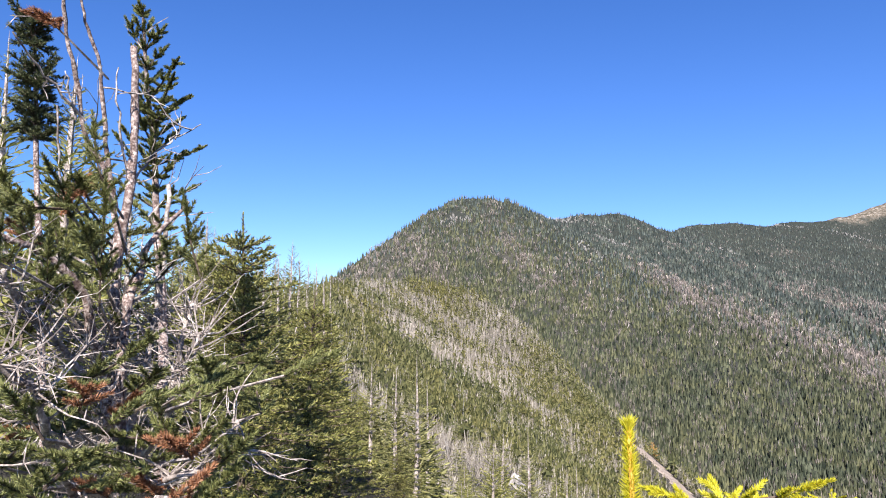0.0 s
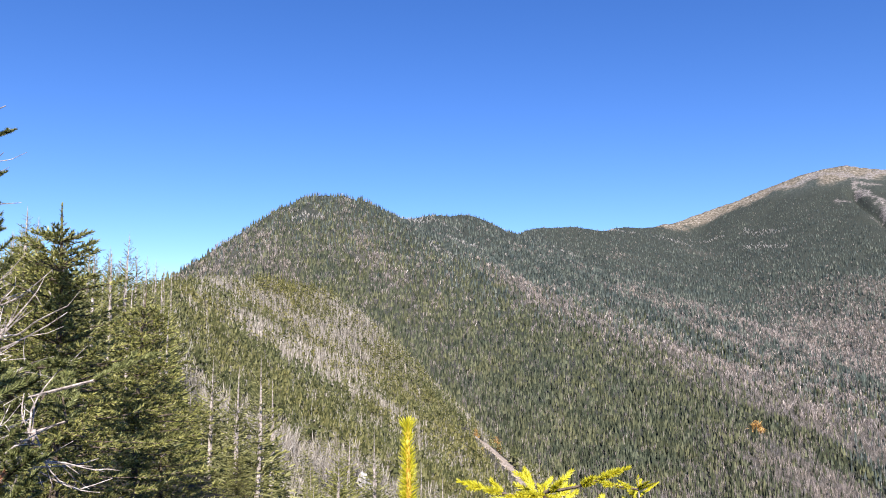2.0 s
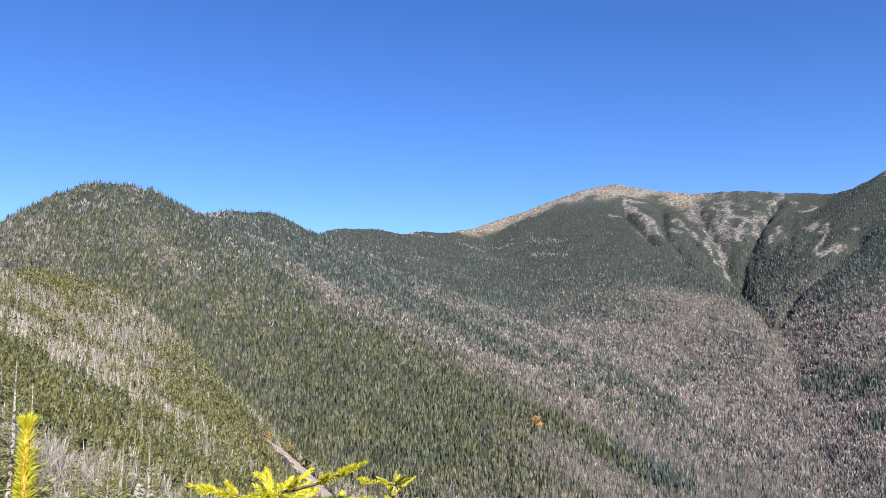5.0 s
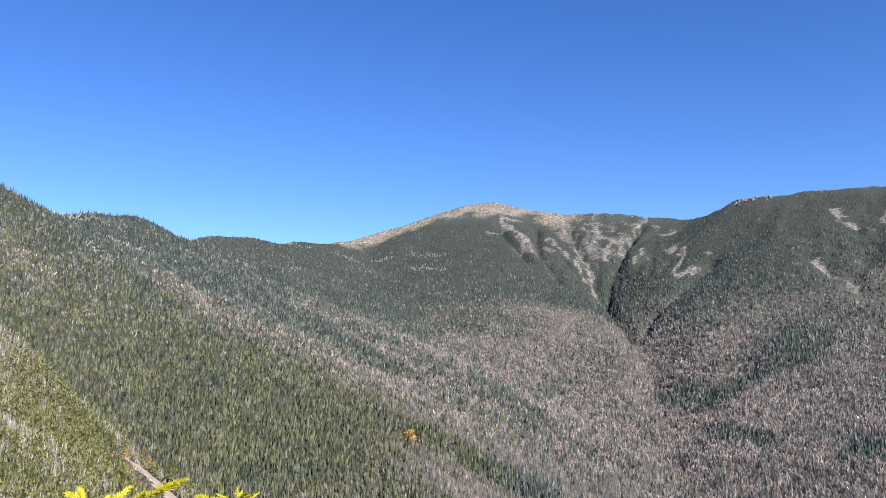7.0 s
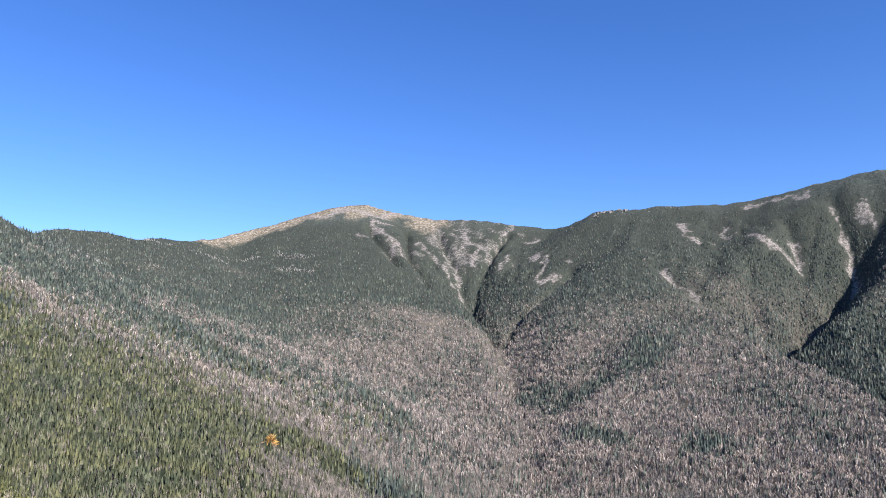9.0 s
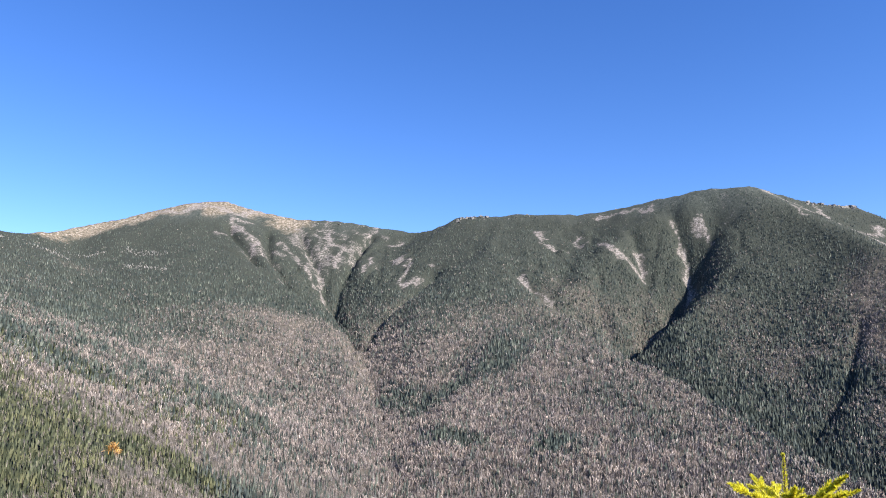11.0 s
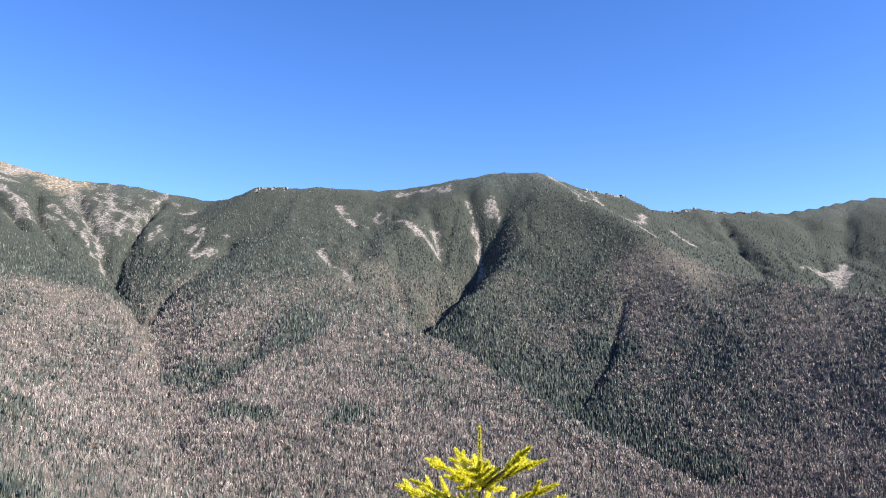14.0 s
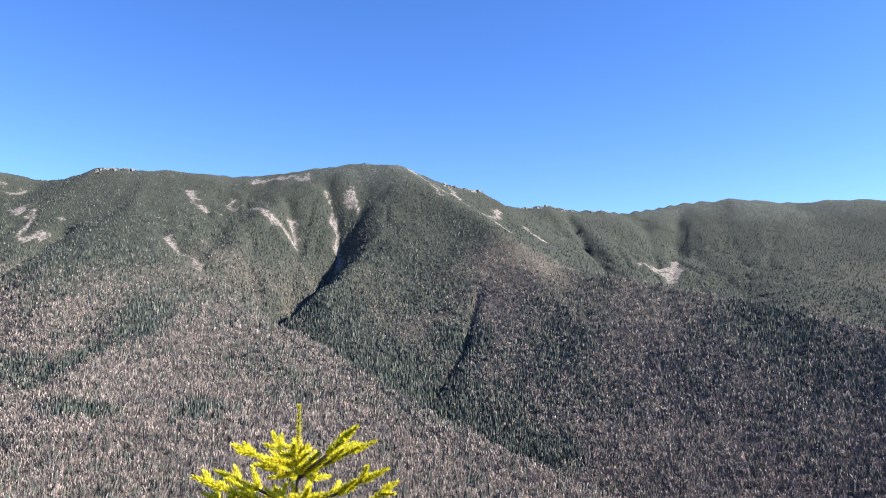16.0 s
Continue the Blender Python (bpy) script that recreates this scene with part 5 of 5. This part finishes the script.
snags = [snag(3.0, 60 + k, spot(-6 + 2.2 * k, 44 + 9 * k)) for k in range(6)]
SNAG_SPOTS = [(-5.4, 60, 5.2), (-4.4, 60, 3.5), (-9.4, 66, 2.6), (1.7, 116, 6.2), (4.2, 108, 5.6), (6.0, 196, 5.0), (9.0, 206, 8.5), (-0.7, 170, 6.0), (-2.6, 250, 7.0), (-7.8, 145, 4.7),
              (-1.3, 58, 3.2), (4.0, 64, 3.0), (-4.9, 262, 6.0), (-8.1, 38, 1.9), (-1.0, 63, 2.8), (2.6, 84, 3.6), (-6.4, 74, 3.4), (-2.2, 92, 4.0)]
for q, (az, r, tall) in enumerate(SNAG_SPOTS):
    copy_thing(snags[q % 6], Matrix.Translation(spot(az, r)) @ Matrix.Rotation(q * 1.7, 4, 'Z') @ Matrix.Diagonal((0.6 + tall / 7.5, 0.6 + tall / 7.5, tall / 3.0, 1)))
for q in range(280):
    r = 44 * (350 / 44) ** dice.rand() ** 0.8
    az = -11 + 28 * dice.rand()
    p = spot(az, r)
    tall = (1.0 + 3.0 * dice.rand() ** 1.8) * min(1.5, 0.8 + r / 250) * min(1.0, 0.35 + r / 130)
    if p[2] + tall > r * math.tan(radians(5.6 - 0.5 * max(0, az))):
        continue
    copy_thing(snags[q % 6], Matrix.Translation(p) @ Matrix.Rotation(dice.normal(0, 0.2), 4, 'X') @ Matrix.Rotation(dice.rand() * 6.28, 4, 'Z') @ Matrix.Scale(tall / 3.0, 4))


def boulder(name, at, size, seed, label, group=""):
    rng = np.random.RandomState(seed)
    bm = bmesh.new()
    bmesh.ops.create_icosphere(bm, subdivisions=3, radius=1.0)
    shift = rng.rand(3) * 50
    for v in bm.verts:
        n = noise.noise(v.co * 1.1 + Vector(shift)) * 0.45 + noise.noise(v.co * 3.0 + Vector(shift)) * 0.14
        v.co = v.co * (1 + n)
        v.co.x, v.co.y, v.co.z = (round(c * 2.2) / 2.2 * 0.35 + c * 0.65 for c in v.co)
        v.co = Vector((v.co.x * size[0], v.co.y * size[1], v.co.z * size[2]))
    me = bpy.data.meshes.new(name)
    bm.to_mesh(me)
    bm.free()
    me.materials.append(STONE)
    ob = new(name, me)
    ob.matrix_world = Matrix.Translation(at) @ Matrix.Rotation(rng.rand() * 6, 4, 'Z')
    return tagged(ob, label, "boulder", group)


for az, r, sx, sy, sz in STONES:
    boulder("boulder", spot(az, r, 0.1), (sx, sy, sz), int(az * 10 + r + 100), "pale granite boulder among brush on the slope", "boulders on the slope")


def larch(at, tall, seed, broad=0.24):
    rng = np.random.RandomState(seed)
    tree = thing("larch", at, "orange autumn larch alone among green conifers", "tree", "orange larches")
    trunk, leaf = Pile(), Pile()
    trunk.tube([(0, 0, -0.3), (0, 0, tall * 0.6), (0, 0, tall)], [0.02 * tall, 0.012 * tall, 0.003 * tall], 5)
    vs = []
    for q in range(170):
        s = rng.rand()
        a = rng.rand() * 6.28
        size = tall * broad * (1 - s) ** 0.7 * (0.5 + 0.6 * rng.rand()) + 0.03 * tall
        go = np.array((math.cos(a), math.sin(a), 0.35 + rng.normal(0, 0.2)))
        root = np.array((0, 0, tall * (0.1 + 0.88 * s)))
        for k in range(3):
            p = root + go * size * (0.2 + 0.3 * k)
            tip = p + (go + rng.normal(0, 0.5, 3)) * size * 0.5
            w = np.cross(tip - p, rng.normal(0, 1, 3))
            w = w / np.linalg.norm(w) * size * 0.12
            vs += [p - w, p + w, tip]
    leaf.add(np.array(vs), np.arange(len(vs)).reshape(-1, 3))
    part("trunk", trunk, GREY_WOOD, tree)
    part("crown", leaf, LARCH, tree)
    return tree


larch(spot(34.6, 785, 0.3), 15.0, 5, 0.5)
larch(spot(15.8, 276, 0.3), 8.0, 6)
larch(spot(14.25, 300, 0.3), 5.5, 7)
larch(spot(14.7, 222, 0.3), 3.6, 8)

# the bare gravel slide below the shoulder
slide_line = bend([far_point(a, 0, q)[:2] + (0,) for a, q in ((13.3, 302), (14.2, 282), (15.6, 251), (16.9, 229), (18.0, 210), (19.4, 190))], 10)
slide = Pile()
rows = []
for i, p in enumerate(slide_line):
    way = unit(slide_line[min(i + 1, len(slide_line) - 1)] - slide_line[max(i - 1, 0)])
    side = np.array((-way[1], way[0], 0))
    half = (1.5 + 2.2 * i / len(slide_line)) * (0.6 + 0.8 * dice.rand())
    for u in np.linspace(-1, 1, 9):
        q = p + side * u * half * (1 + 0.15 * dice.normal())
        z = float(ground_z(np.array([q[0]]), np.array([q[1]]))[0])
        rows.append((q[0], q[1], z + 0.55 * (1 - u ** 4) - 0.15 + 0.16 * dice.rand()))
quads = [(i * 9 + k, i * 9 + k + 1, (i + 1) * 9 + k + 1, (i + 1) * 9 + k) for i in range(len(slide_line) - 1) for k in range(8)]
slide.add(rows, quads)
tagged(new("gravel_slide", slide.mesh("gravel_slide", GRAVEL)), "bare tan gravel slide between firs on the slope", "gravel slide", kind="structure")

# crags along the summits
crag = Pile()
for az0, r0, az1, r1, count, big in ((59.3, 2748, 62.0, 2725, 50, 11), (62.0, 2725, 66.0, 2700, 24, 7), (85.4, 2740, 88.6, 2860, 60, 12), (91.5, 3150, 95.8, 3350, 44, 12), (96.8, 3400, 98.8, 3500, 30, 10),
                                     (36.8, 3000, 44.0, 2965, 60, 5), (46.5, 2935, 53.0, 2868, 40, 6), (31, 2880, 36.5, 3000, 50, 4), (72.0, 2680, 84.0, 2690, 70, 5), (105.5, 3800, 108.0, 3870, 20, 6)):
    for _ in range(count):
        u = dice.rand()
        az, r = az0 + u * (az1 - az0), r0 + u * (r1 - r0) + dice.normal(-12, 14)
        p = spot(az, r, 1.0)
        size = big * (0.35 + 0.75 * dice.rand() ** 2)
        corners = dice.normal(0, 1, (10, 3))
        corners = corners / np.linalg.norm(corners, axis=1)[:, None] * (0.7 + 0.5 * dice.rand(10))[:, None] * (size, size, size * 0.75)
        bm = bmesh.new()
        for c in corners:
            bm.verts.new(c)
        bmesh.ops.convex_hull(bm, input=bm.verts)
        bmesh.ops.triangulate(bm, faces=bm.faces)
        bm.verts.index_update()
        crag.add(np.array([v.co[:] for v in bm.verts]) + p, [[v.index for v in f.verts] for f in bm.faces])
        bm.free()
tagged(new("summit_crags", crag.mesh("summit_crags", CRAG)), "grey broken crags and boulders along the summits", "rock", kind="stuff")
